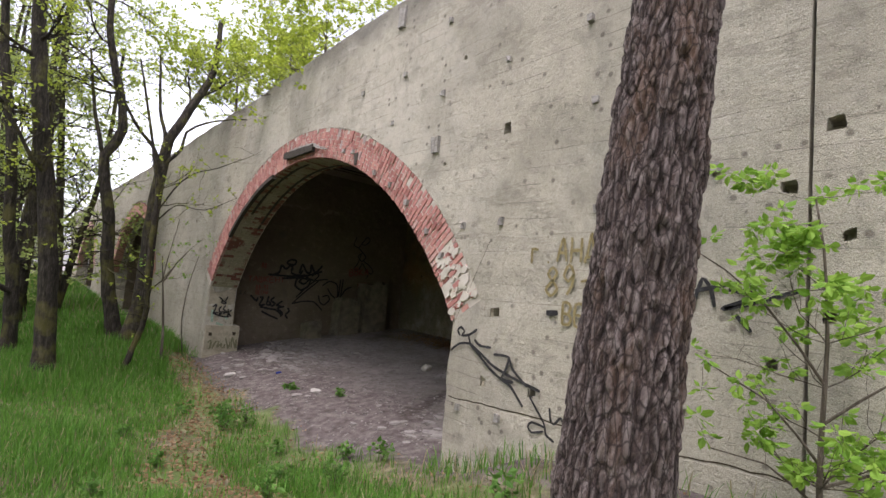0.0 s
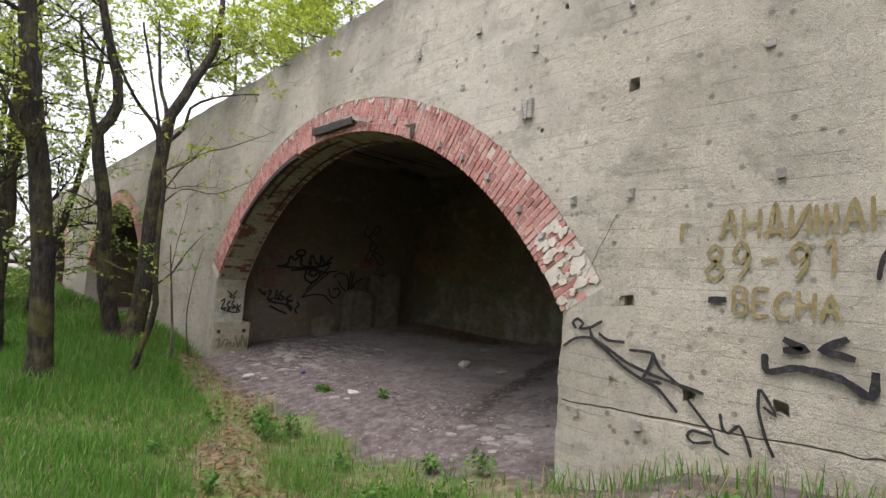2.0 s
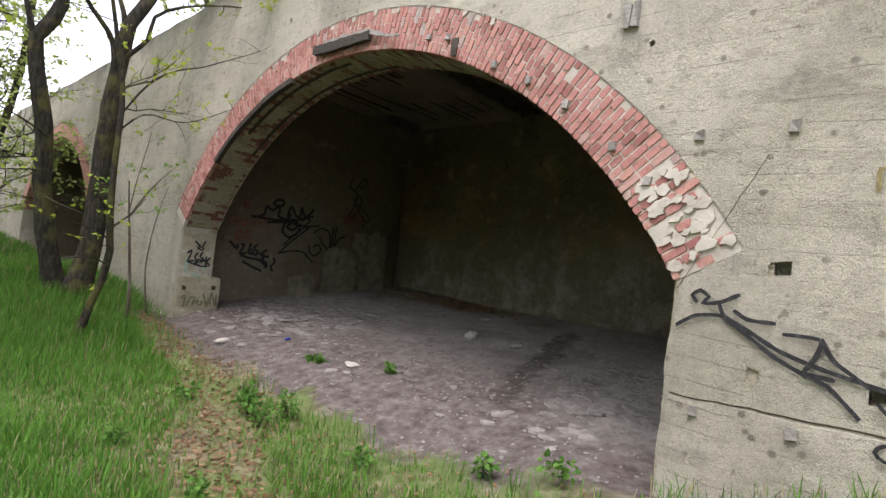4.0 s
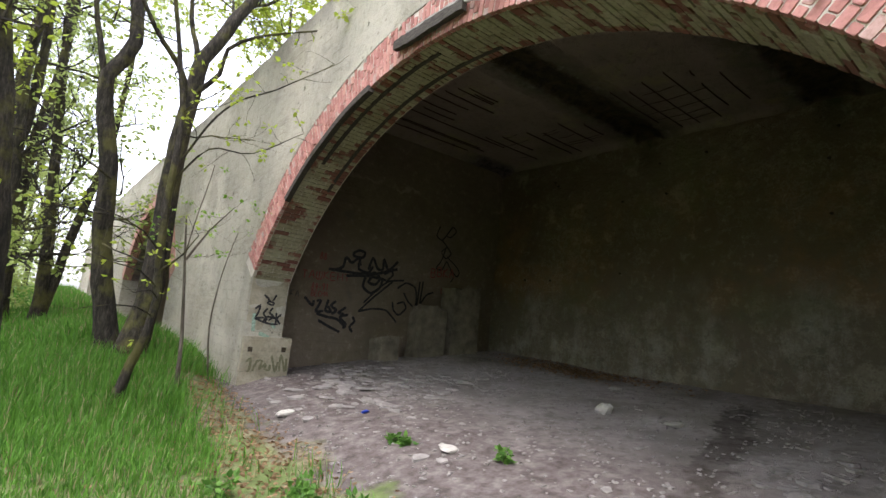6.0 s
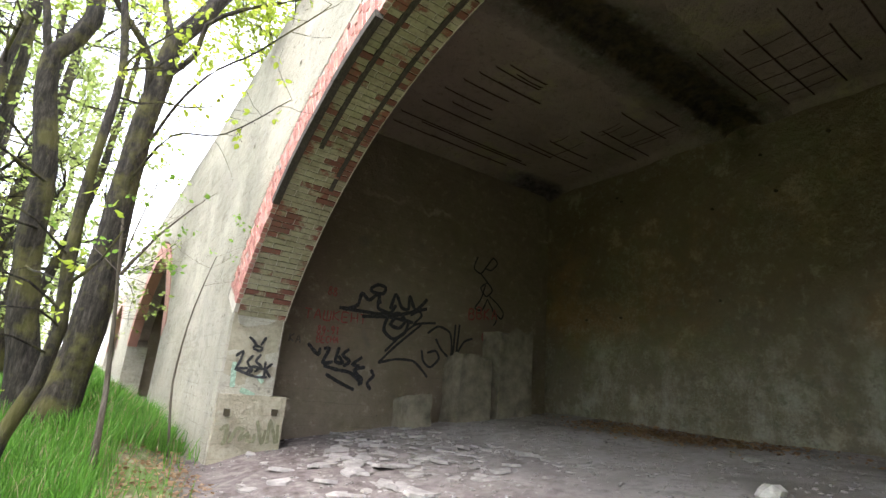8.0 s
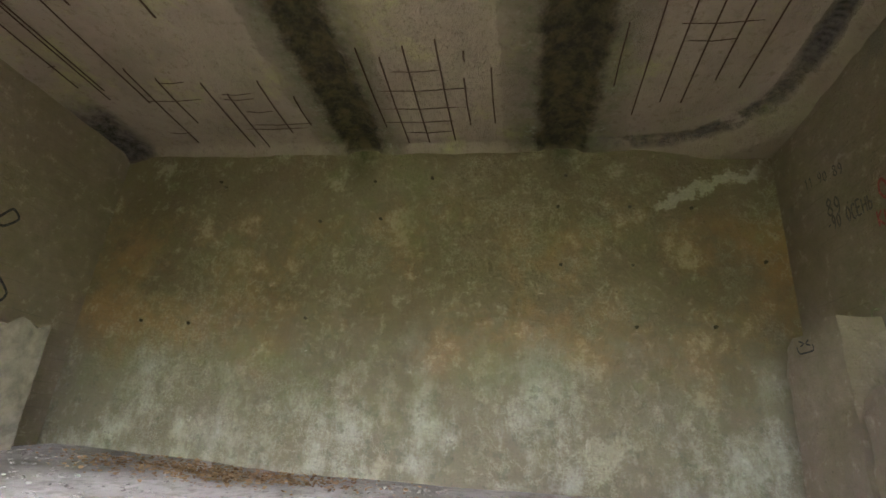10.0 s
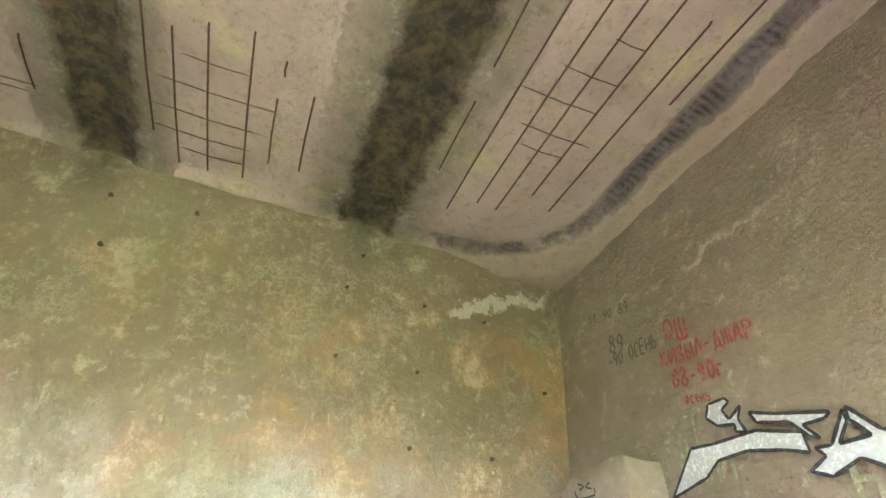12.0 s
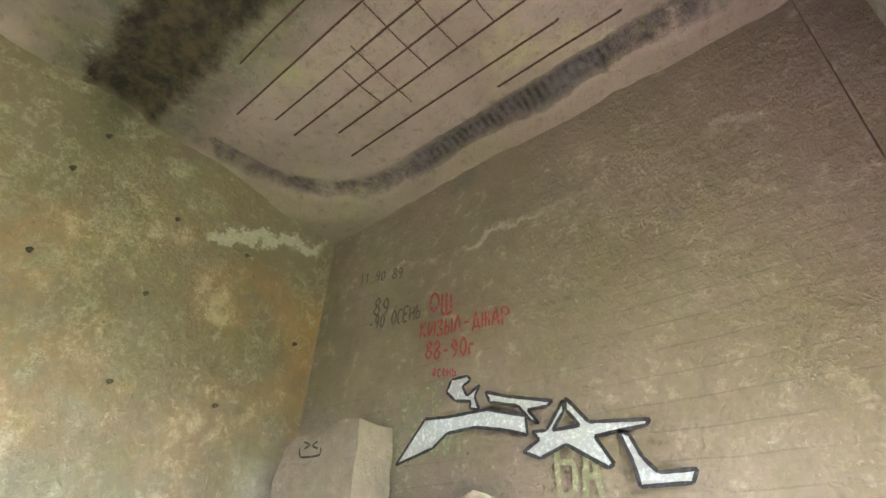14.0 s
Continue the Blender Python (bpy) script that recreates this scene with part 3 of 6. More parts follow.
def wall_outline(y0, y1):
    jamb = [-1.0 + (SPRING + 1.0) * k / 36 for k in range(37)]
    pts = [(y0, -1.0)]
    for c in ARCHES:
        if y0 < c < y1:
            half = RO / RI * math.sqrt(RI ** 2 - (SPRING - CZ) ** 2)
            pts += [(c - (CY - JR) + chip(z, c), z) for z in jamb]
            pts += arch_points(c, half, RO, CZ)
            pts += [(c + (JL - CY) + .6 * chip(z, c + 7), z) for z in reversed(jamb)]
    pts += [(y1, -1.0)]
    n = int((y1 - y0) / 0.4)
    for i in range(n + 1):
        y = y1 + (y0 - y1) * i / n
        pts.append((y, ZT + 0.07 * noise.noise((y * 0.9, 3.3, 0)) + 0.03 * noise.noise((y * 4, 1, 0)) + 0.05 * smooth((y - 5.6) / .2) - 0.16 * smooth((y - 5.2) / 12)))
    return pts


def long_wall(name, y0, y1, sockets, label):
    bm = bmesh.new()
    outline = wall_outline(y0, y1)
    r = random.Random(3)
    loops = [outline] + [rough_square(y, z, w * .78, h * .78, r) for y, z, w, h in sockets]
    front = fill_face(bm, loops, XW)
    back = fill_face(bm, [outline], XI)
    strip(bm, front[0], back[0])
    for vs in front[1:]:
        deep = [bm.verts.new((v.co.x + 0.12, v.co.y, v.co.z)) for v in vs]
        strip(bm, vs, deep)
        bm.faces.new(deep)
    bmesh.ops.recalc_face_normals(bm, faces=bm.faces)
    return tagged(part(name, bm, CONC), label, "wall", kind="structure")


wall_main = long_wall("wall_front", YJOINT + 0.012, 52.0, SOCKETS, "long board-marked concrete wall with arched openings")
wall_south = long_wall("wall_front_south", -14.0, YJOINT - 0.012, [(1.27, 3.28, .13, .11), (1.19, 2.56, .09, .09), (1.28, 2.05, .08, .09)], "rough concrete wall beyond the open vertical joint")

# the lowest lift stands a little proud as a ledge
def ledge_z(y):
    return 1.06 - .04 * min(y, 10) + .02 * noise.noise((y * 2, 0, 0)) + .015 * noise.noise((y * 7, 0, 3))


bm = bmesh.new()
for y0, y1 in ((-14.0, YJOINT - .03), (YJOINT + .03, JR - 0.02), (JL + 0.02, 20.0)):
    n = max(2, int((y1 - y0) / .25))
    top = []
    for i in range(n + 1):
        y = y0 + (y1 - y0) * i / n
        z = ledge_z(y)
        d = 0.004 + 0.003 * noise.noise((y * 3, 5, 0))
        top.append([bm.verts.new((XW + .004, y, z + .004)), bm.verts.new((XW - d, y, z - .012)), bm.verts.new((XW - d - .012, y, -1.0))])
    for a, b in zip(top, top[1:]):
        bm.faces.new((a[0], b[0], b[1], a[1]))
        bm.faces.new((a[1], b[1], b[2], a[2]))
tagged(part("wall_footing", bm, CONC), "footing course of the concrete wall, slightly proud", "wall footing", kind="structure")

# ---- chamber shell ----
def grid_wall(name, origin, u, v, nu, nv, out, amp, mat, label, freq=1.6):
    """A wall face with slight unevenness, from origin along u and v; thickness backwards along out."""
    o, u, v, out = Vector(origin), Vector(u), Vector(v), Vector(out)
    verts, faces = [], []
    for j in range(nv + 1):
        for i in range(nu + 1):
            p = o + u * (i / nu) + v * (j / nv)
            e = 0 if i in (0, nu) or j in (0, nv) else amp
            verts.append(p + out * (e * noise.fractal(p * freq, 1.0, 2.0, 4)))
    w = nu + 1
    for j in range(nv):
        for i in range(nu):
            faces.append((j * w + i, j * w + i + 1, (j + 1) * w + i + 1, (j + 1) * w + i))
    k = len(verts)
    ring = [0, nu, nv * w + nu, nv * w]
    verts += [Vector(verts[i]) + out * 0.5 for i in ring]
    faces.append((k, k + 3, k + 2, k + 1))
    for a in range(4):
        b = (a + 1) % 4
        faces.append((ring[a], k + a, k + b, ring[b]))
    ob = mesh_ob(name, verts, faces, mat)
    for p in ob.data.polygons:
        p.use_smooth = p.area < 0.5
    return tagged(ob, label, "wall", kind="structure")


wall_back = grid_wall("wall_back", (XB, YR, -1), (0, YL - YR, 0), (0, 0, ZC + 1), 160, 100, (1, 0, 0), 0.022, CONC_BACK, "back wall of the vault, mouldy concrete with lime bloom")
wall_left = grid_wall("wall_left", (XI, YL, -1), (XB + .5 - XI, 0, 0), (0, 0, ZC + 1), 90, 100, (0, 1, 0), 0.012, CONC_SIDE, "brown concrete side wall covered with graffiti")
wall_right = grid_wall("wall_right", (XI, YR, -1), (XB + .5 - XI, 0, 0), (0, 0, ZC + 1), 90, 100, (0, -1, 0), 0.012, CONC_SIDE, "tan board-marked side wall with painted writing")

# ceiling with two open joints between its three fields
verts, faces = [], []
cnx, cny = 110, 200
for j in range(cny + 1):
    for i in range(cnx + 1):
        x, y = XI + (XB + .5 - XI) * i / cnx, YR - .5 + (YL - YR + 1) * j / cny
        q = y + 0.10 * noise.noise((x * 1.3, y * .6, 2)) + 0.05 * noise.noise((x * 5, y * 5, 2))
        gap = max(smooth((0.30 - abs(q - 10.4)) / .12), smooth((0.33 - abs(q - 7.36)) / .14))
        crust = 0.03 * abs(noise.noise((x * 9, y * 9, 1))) * gap
        ring_d = math.hypot(max(0, x - 8.5) / 1.4, max(0, 6.2 - q) / 1.5)
        haunch = 0.26 * smooth((ring_d - .9) / .3) + .12 * smooth((q - YL + .4) / .4)
        verts.append((x, y, ZC + 0.07 * gap - crust - haunch + 0.012 * noise.fractal((x * 2, y * 2, 0), 1.0, 2.0, 4)))
w = cnx + 1
faces = [(j * w + i, (j + 1) * w + i, (j + 1) * w + i + 1, j * w + i + 1) for j in range(cny) for i in range(cnx)]
k = len(verts)
ring = [0, cnx, cny * w + cnx, cny * w]
verts += [(verts[i][0], verts[i][1], ZT - 0.05) for i in ring]
faces += [(k, k + 1, k + 2, k + 3)] + [(ring[a], ring[(a + 1) % 4], k + (a + 1) % 4, k + a) for a in range(4)]
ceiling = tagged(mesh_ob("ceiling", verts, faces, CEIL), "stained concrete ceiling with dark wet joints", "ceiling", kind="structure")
for p in ceiling.data.polygons:
    p.use_smooth = p.area < 0.5

# dark niches close the two far arches
for c in ARCHES[1:]:
    bm = bmesh.new()
    y0, y1, x1 = c - 4.6, c + 4.6, 8.5
    vs = [[bm.verts.new((x, y, z)) for z in (-1, 5.4)] for x, y in ((XI, y0), (x1, y0), (x1, y1), (XI, y1))]
    for a, b in zip(vs, vs[1:]):
        bm.faces.new((a[0], b[0], b[1], a[1]))
    bm.faces.new([v[1] for v in vs])
    tagged(part("wall_niche", bm, CONC_SIDE), "inner walls of a further vault, in shade", "wall", kind="structure")


# ---- arch ring ----
def ring_solid(name, c, r0, r1, x0, x1, mat, jamb_r, jamb_l, n=64):
    bm = bmesh.new()
    half = math.sqrt(RI ** 2 - (SPRING - CZ) ** 2)
    a0 = math.asin(half / RI)
    rows = []
    for i in range(n + 1):
        a = -a0 + 2 * a0 * i / n
        rows.append([bm.verts.new((x, c + r * math.sin(a), CZ + r * math.cos(a))) for r, x in ((r0, x0), (r1, x0), (r1, x1), (r0, x1))])
    for a, b in zip(rows, rows[1:]):
        for k in range(4):
            bm.faces.new((a[k], a[(k + 1) % 4], b[(k + 1) % 4], b[k]))
    bm.faces.new(rows[0])
    bm.faces.new(rows[-1][::-1])
    bmesh.ops.recalc_face_normals(bm, faces=bm.faces)
    return part(name, bm, mat)


arch_ring = tagged(ring_solid("arch_ring", CY, RI + .015, RO + .03, XW + 0.012, XI + .02, MORTAR, JR, JL), "segmental arch ring of red brick in pale mortar", "arch", kind="structure")
for c in ARCHES[1:]:
    far = tagged(ring_solid("arch_ring_far", c, RI, RO - .06, XW - 0.01, XW + .3, BRICK, JR, JL), "far segmental arch ring of red brick", "arch", kind="structure")


def brick_mesh(length, seed):
    """One brick of the ring, its length along z, its outer face towards -x, with chipped edges."""
    r = random.Random(seed)
    bm = bmesh.new()
    h, w, d, b = length / 2, 0.0305, 0.055, 0.007
    prof = [(-w + b, -h), (w - b, -h), (w, -h + b), (w, h - b), (w - b, h), (-w + b, h), (-w, h - b), (-w, -h + b)]
    outer = [bm.verts.new((r.uniform(-.002, .003), y * .93 + r.uniform(-.002, .002), z * .97 + r.uniform(-.003, .003))) for y, z in prof]
    mid = [bm.verts.new((0.006, y, z)) for y, z in prof]
    inner = [bm.verts.new((d, y, z)) for y, z in prof]
    bm.faces.new(outer)
    strip(bm, outer, mid)
    strip(bm, mid, inner)
    bmesh.ops.recalc_face_normals(bm, faces=bm.faces)
    me = bpy.data.meshes.new("brick")
    bm.to_mesh(me)
    bm.free()
    me.materials.append(BRICK)
    return me


LONG = [brick_mesh(0.185, s) for s in range(6)]
SHORT = [brick_mesh(0.117, s + 20) for s in range(6)]
HALF = [brick_mesh(0.055, s + 40) for s in range(4)]
PITCH = 0.0755


def ring_bricks():
    half = math.sqrt(RI ** 2 - (SPRING - CZ) ** 2)
    a0 = math.asin(half / RI)
    n = int(2 * a0 * (RI + .25) / PITCH)
    r = random.Random(11)
    made, rest = 0, bmesh.new()
    for i in range(n):
        a = -a0 + 2 * a0 * (i + .5) / n
        if i % 2:
            runs = [(0.0, SHORT), (.127, SHORT), (.254, SHORT), (.381, SHORT)]
        else:
            runs = [(0.0, HALF), (.065, SHORT), (.192, SHORT), (.319, SHORT), (.446, HALF)]
        if noise.noise((i * .61, 5, 1)) > .22:
            runs = [(0.0, LONG), (.195, SHORT), (.322, LONG)]
        for off, kind in runs:
            ln = 0.185 if kind is LONG else 0.117 if kind is SHORT else 0.055
            rad = RI + off + ln / 2 + 0.006
            cover = smooth((-a - 0.74) / 0.22) * (0.45 + .5 * off + 1.1 * noise.noise((i * .55, off * 9, 7)))
            cover = max(cover, smooth((a - .93) / .1) * .8)
            edge = 0.5 * smooth((off - .36) / .05) * (noise.noise((i * .3, 2, 3)) > .12)
            if cover > 0.5 or edge > .4 or r.random() < 0.006:
                continue
            m = pose(XW + r.uniform(-.004, .009), CY + rad * math.sin(a), CZ + rad * math.cos(a), -math.degrees(a) + r.uniform(-1.2, 1.2))
            if made < 300:
                ob = new("brick", r.choice(kind))
                ob.parent = arch_ring
                ob.matrix_basis = m
                made += 1
            else:
                k = len(rest.verts)
                rest.from_mesh(r.choice(kind))
                rest.verts.ensure_lookup_table()
                for v in rest.verts[k:]:
                    v.co = m @ v.co
    ob = part("far_bricks", rest, BRICK_FAR, arch_ring, "red bricks of the far haunch")
    ob["kind"] = "stuff"


def intrados():
    """The soffit and reveals of the arch, brick by brick."""
    bm = bmesh.new()
    half = math.sqrt(RI ** 2 - (SPRING - CZ) ** 2)
    a0 = math.asin(half / RI)
    n = int(2 * a0 * RI / PITCH)
    r = random.Random(5)
    for i in range(n):
        a = -a0 + 2 * a0 * (i + .5) / n
        x = XW + .065
        first = True
        while x < XI - .02:
            ln = (0.125 if (i % 2 and first) else 0.25)
            first = False
            x1 = min(x + ln - .012, XI)
            lift = r.uniform(-.008, .006)
            r0, r1 = RI + lift, RI + .06
            h = PITCH / 2 - .006
            vs = []
            for rr in (r0, r1):
                for xx in (x, x1):
                    for t in (-h, h):
                        vs.append(bm.verts.new((xx, CY + rr * math.sin(a) + t * math.cos(a), CZ + rr * math.cos(a) - t * math.sin(a))))
            for f in ((0, 1, 3, 2), (0, 4, 5, 1), (2, 3, 7, 6), (0, 2, 6, 4), (1, 5, 7, 3)):
                bm.faces.new([vs[q] for q in f])
            x += ln
    ob = part("soffit_brick", bm, INTRA, arch_ring, "limewashed and peeling soffit bricks")
    ob["kind"] = "stuff"


def arc_strip(name, x0, x1, a0, a1, r0, r1, mat, label, n=40, wob=0.0):
    bm = bmesh.new()
    rows = []
    for i in range(n + 1):
        a = a0 + (a1 - a0) * i / n
        e = wob * noise.noise((a * 9, x0, 0))
        rows.append([bm.verts.new((x, CY + (r + e) * math.sin(a), CZ + (r + e) * math.cos(a))) for x, r in ((x0, r0), (x1, r0), (x1, r1), (x0, r1))])
    for a, b in zip(rows, rows[1:]):
        strip(bm, a, b)
    bm.faces.new(rows[0])
    bm.faces.new(rows[-1])
    bmesh.ops.recalc_face_normals(bm, faces=bm.faces)
    return tagged(part(name, bm, mat), label, "timber strip")


arc_strip("arch_batten", XW - .03, XW + .05, 0.23, 0.71, RI - .055, RI + .03, WOOD_D, "curved blackened wooden batten along the arch edge", wob=.02)
# two dark strips stand in for the shade of grooves along the soffit
arc_strip("soffit_batten", 3.76, 3.81, 0.02, 0.55, RI - .012, RI + .02, WOOD_D, "dark strip on the arch soffit in place of a shaded groove", wob=.01)
arc_strip("soffit_batten", 4.09, 4.14, -0.1, 0.645, RI - .012, RI + .02, WOOD_D, "dark strip on the arch soffit in place of a shaded groove", wob=.01)

# piers under the arch with a broken low plinth
def pier(name, y0, y1, x0, x1, z1, mat, label, amp=.02):
    bm = bmesh.new()
    nz, ny, nx_ = 22, 4, 9
    seg = []
    for k in range(nz + 1):
        z = -0.6 + (z1 + .6) * k / nz
        loop = [(x0 + (x1 - x0) * i / nx_, y0) for i in range(nx_)] + [(x1, y0 + (y1 - y0) * i / ny) for i in range(ny)]
        loop += [(x1 + (x0 - x1) * i / nx_, y1) for i in range(nx_)] + [(x0, y1 + (y0 - y1) * i / ny) for i in range(ny)]
        row = []
        for x, y in loop:
            p = Vector((x, y, z))
            row.append(bm.verts.new(p + amp * Vector((noise.noise(p * 3), noise.noise(p * 3 + Vector((9, 0, 0))), 0.6 * noise.noise(p * 3 + Vector((0, 9, 0)))))))
        seg.append(row)
    for a, b in zip(seg, seg[1:]):
        strip(bm, a, b)
    bm.faces.new(seg[-1])
    bmesh.ops.recalc_face_normals(bm, faces=bm.faces)
    return tagged(part(name, bm, mat), label, "pier", kind="structure")


PLASTER = concrete_inside("pale_pier_plaster", (0.34, 0.30, 0.22), (0.41, 0.37, 0.275), (0.46, 0.425, 0.33), 0, False, 0.25)
pier("pier_left", JL + .0, JL + .5, XW + .03, XI - .01, SPRING + .12, PLASTER, "pale plastered left pier of the arch", .01)
pier("plinth_left", JL - .06, JL + .35, XW + .02, 4.41, 0.74, PLASTER, "low broken plinth of the left pier", .015)
pier("pier_right", JR - .6, JR + .01, XW + .02, XC, SPRING + .2, PLASTER, "plastered right pier of the arch", .015)
bm = bmesh.new()
box(bm, (XI - .02, YR - .1, -1.0), (XC, YR + .05, ZC + .1), 0.0)
tagged(part("wall_return", bm, CONC_SIDE), "inner corner return of the front wall", "wall", kind="structure")
ring_bricks()
intrados()


def mortar_patch(a, rad, size, seed):
    """A broken flake of mortar left over the bricks of the haunch."""
    r = random.Random(seed)
    bm = bmesh.new()
    n = r.randint(7, 11)
    ring = [(size * r.uniform(.45, 1.15) * math.cos(6.283 * k / n), size * .7 * r.uniform(.45, 1.15) * math.sin(6.283 * k / n)) for k in range(n)]
    lo = [bm.verts.new((.012, y, z)) for y, z in ring]
    hi = [bm.verts.new((-.010 + r.uniform(-.003, .002), y * .95, z * .95)) for y, z in ring]
    strip(bm, lo, hi)
    bm.faces.new(hi)
    bmesh.ops.recalc_face_normals(bm, faces=bm.faces)
    ob = part("mortar_flake", bm, MORTAR, arch_ring)
    ob.matrix_basis = pose(XW, CY + rad * math.sin(a), CZ + rad * math.cos(a), -math.degrees(a) + 90)


mr = random.Random(31)
for k in range(44):
    a = -mr.uniform(.87, 1.0)
    mortar_patch(a, RI + mr.uniform(.05 + .25 * max(0, (a + .93) / .15), .48), mr.uniform(.03, .09), 300 + k)
for k in range(16):
    mortar_patch(-mr.uniform(-.5, .75), RI + mr.uniform(.46, .52), mr.uniform(.025, .06), 400 + k)

# ---- vegetation ----
def tube(bm, pts, radii, n=8, rough=0.0):
    """A tapered limb through the points; returns nothing, adds to bm."""
    rings = []
    for i, p in enumerate(pts):
        p = Vector(p)
        a = Vector(pts[max(0, i - 1)])
        b = Vector(pts[min(len(pts) - 1, i + 1)])
        d = (b - a).normalized()
        u = d.orthogonal().normalized()
        if abs(d.z) > 0.3:
            u = (Vector((1, 0, 0)) - d * d.x).normalized()
        v = d.cross(u)
        ring = []
        for k in range(n):
            t = 2 * math.pi * k / n
            q = radii[i] * (1 + rough * noise.noise((math.cos(t) * 1.5 + p.x, math.sin(t) * 1.5 + p.y, p.z * 2.2)))
            ring.append(bm.verts.new(p + (u * math.cos(t) + v * math.sin(t)) * q))
        rings.append(ring)
    for a, b in zip(rings, rings[1:]):
        for k in range(n):
            bm.faces.new((a[k], a[(k + 1) % n], b[(k + 1) % n], b[k]))
    bm.faces.new(rings[0][::-1])
    bm.faces.new(rings[-1])


def fine_path(pts, step=0.25, wob=0.02):
    """The points with more between them, softly bent."""
    out = []
    pts = [Vector(p) for p in pts]
    for i in range(len(pts) - 1):
        p0, p1, p2, p3 = pts[max(0, i - 1)], pts[i], pts[i + 1], pts[min(len(pts) - 1, i + 2)]
        n = max(1, int((p2 - p1).length / step))
        for k in range(n):
            t = k / n
            q = 0.5 * (2 * p1 + (p2 - p0) * t + (2 * p0 - 5 * p1 + 4 * p2 - p3) * t * t + (3 * p1 - p0 - 3 * p2 + p3) * t ** 3)
            out.append(q + wob * noise.noise_vector(q * 1.7))
    out.append(pts[-1])
    return out


LEAF_V = [(0, 0, 0), (0.30, 0.28, 0.05), (0.26, 0.62, 0.10), (0, 1, 0), (-0.26, 0.62, 0.10), (-0.30, 0.28, 0.05)]
LEAF_FACES = [(0, 1, 2, 3), (0, 3, 4, 5)]


class Leaves:
    """Collects many single leaves into one mesh."""

    def __init__(self):
        self.v, self.f = [], []

    def leaf(self, p, d, size, r):
        d = Vector(d).normalized()
        side = d.cross(Vector((r.uniform(-1, 1), r.uniform(-1, 1), r.uniform(.3, 1.2)))).normalized()
        up = side.cross(d)
        k = len(self.v)
        for x, y, z in LEAF_V:
            self.v.append(p + side * (x * size) + d * (y * size) - up * (z * size))
        self.f += [tuple(k + i for i in f) for f in LEAF_FACES]

    def tuft(self, p, r, size, n, droop=0.2):
        for _ in range(n):
            d = Vector((r.gauss(0, 1), r.gauss(0, 1), r.gauss(-droop, .6)))
            self.leaf(p + d * size * .25, d, size * r.uniform(.6, 1.15), r)

    def blade(self, p, d, w, r):
        side = Vector((d.y, -d.x, 0)).normalized() if d.x or d.y else Vector((1, 0, 0))
        k = len(self.v)
        mid = p + d * .55 + Vector((0, 0, .06 * d.length))
        self.v += [p - side * w, p + side * w, mid + side * w * .7, mid - side * w * .7, p + d - Vector((0, 0, .25 * math.hypot(d.x, d.y)))]
        self.f += [(k, k + 1, k + 2, k + 3), (k + 3, k + 2, k + 4)]

    def make(self, name, mat, parent=None, label=""):
        return mesh_ob(name, self.v, self.f, mat, parent, label)


LEAFY = 0.24   # share of twigs in leaf this early in spring


def grow(bm, leaves, p, d, length, radius, depth, r, size, tuft, lift=0.15):
    """A limb that forks into finer ones and ends in tufts of leaves."""
    pts, radii = [Vector(p)], [radius]
    n = 5
    d = Vector(d).normalized()
    for i in range(n):
        d = (d + Vector((r.gauss(0, .22), r.gauss(0, .22), r.gauss(lift * .4, .16)))).normalized()
        pts.append(pts[-1] + d * (length / n))
        radii.append(radius * (1 - .62 * (i + 1) / n))
    tube(bm, pts, radii, 6 if depth > 1 else 4 if depth else 3)
    if depth == 0:
        for q in pts[2:]:
            if r.random() < LEAFY:
                leaves.tuft(q, r, size, tuft)
        return
    for i in range(1, n + 1):
        for _ in range(2 if i > 2 else 1):
            nd = (d + Vector((r.gauss(0, .8), r.gauss(0, .8), r.gauss(lift, .45)))).normalized()
            grow(bm, leaves, pts[i], nd, length * r.uniform(.45, .7), radii[i] * .6, depth - 1, r, size, tuft, lift)


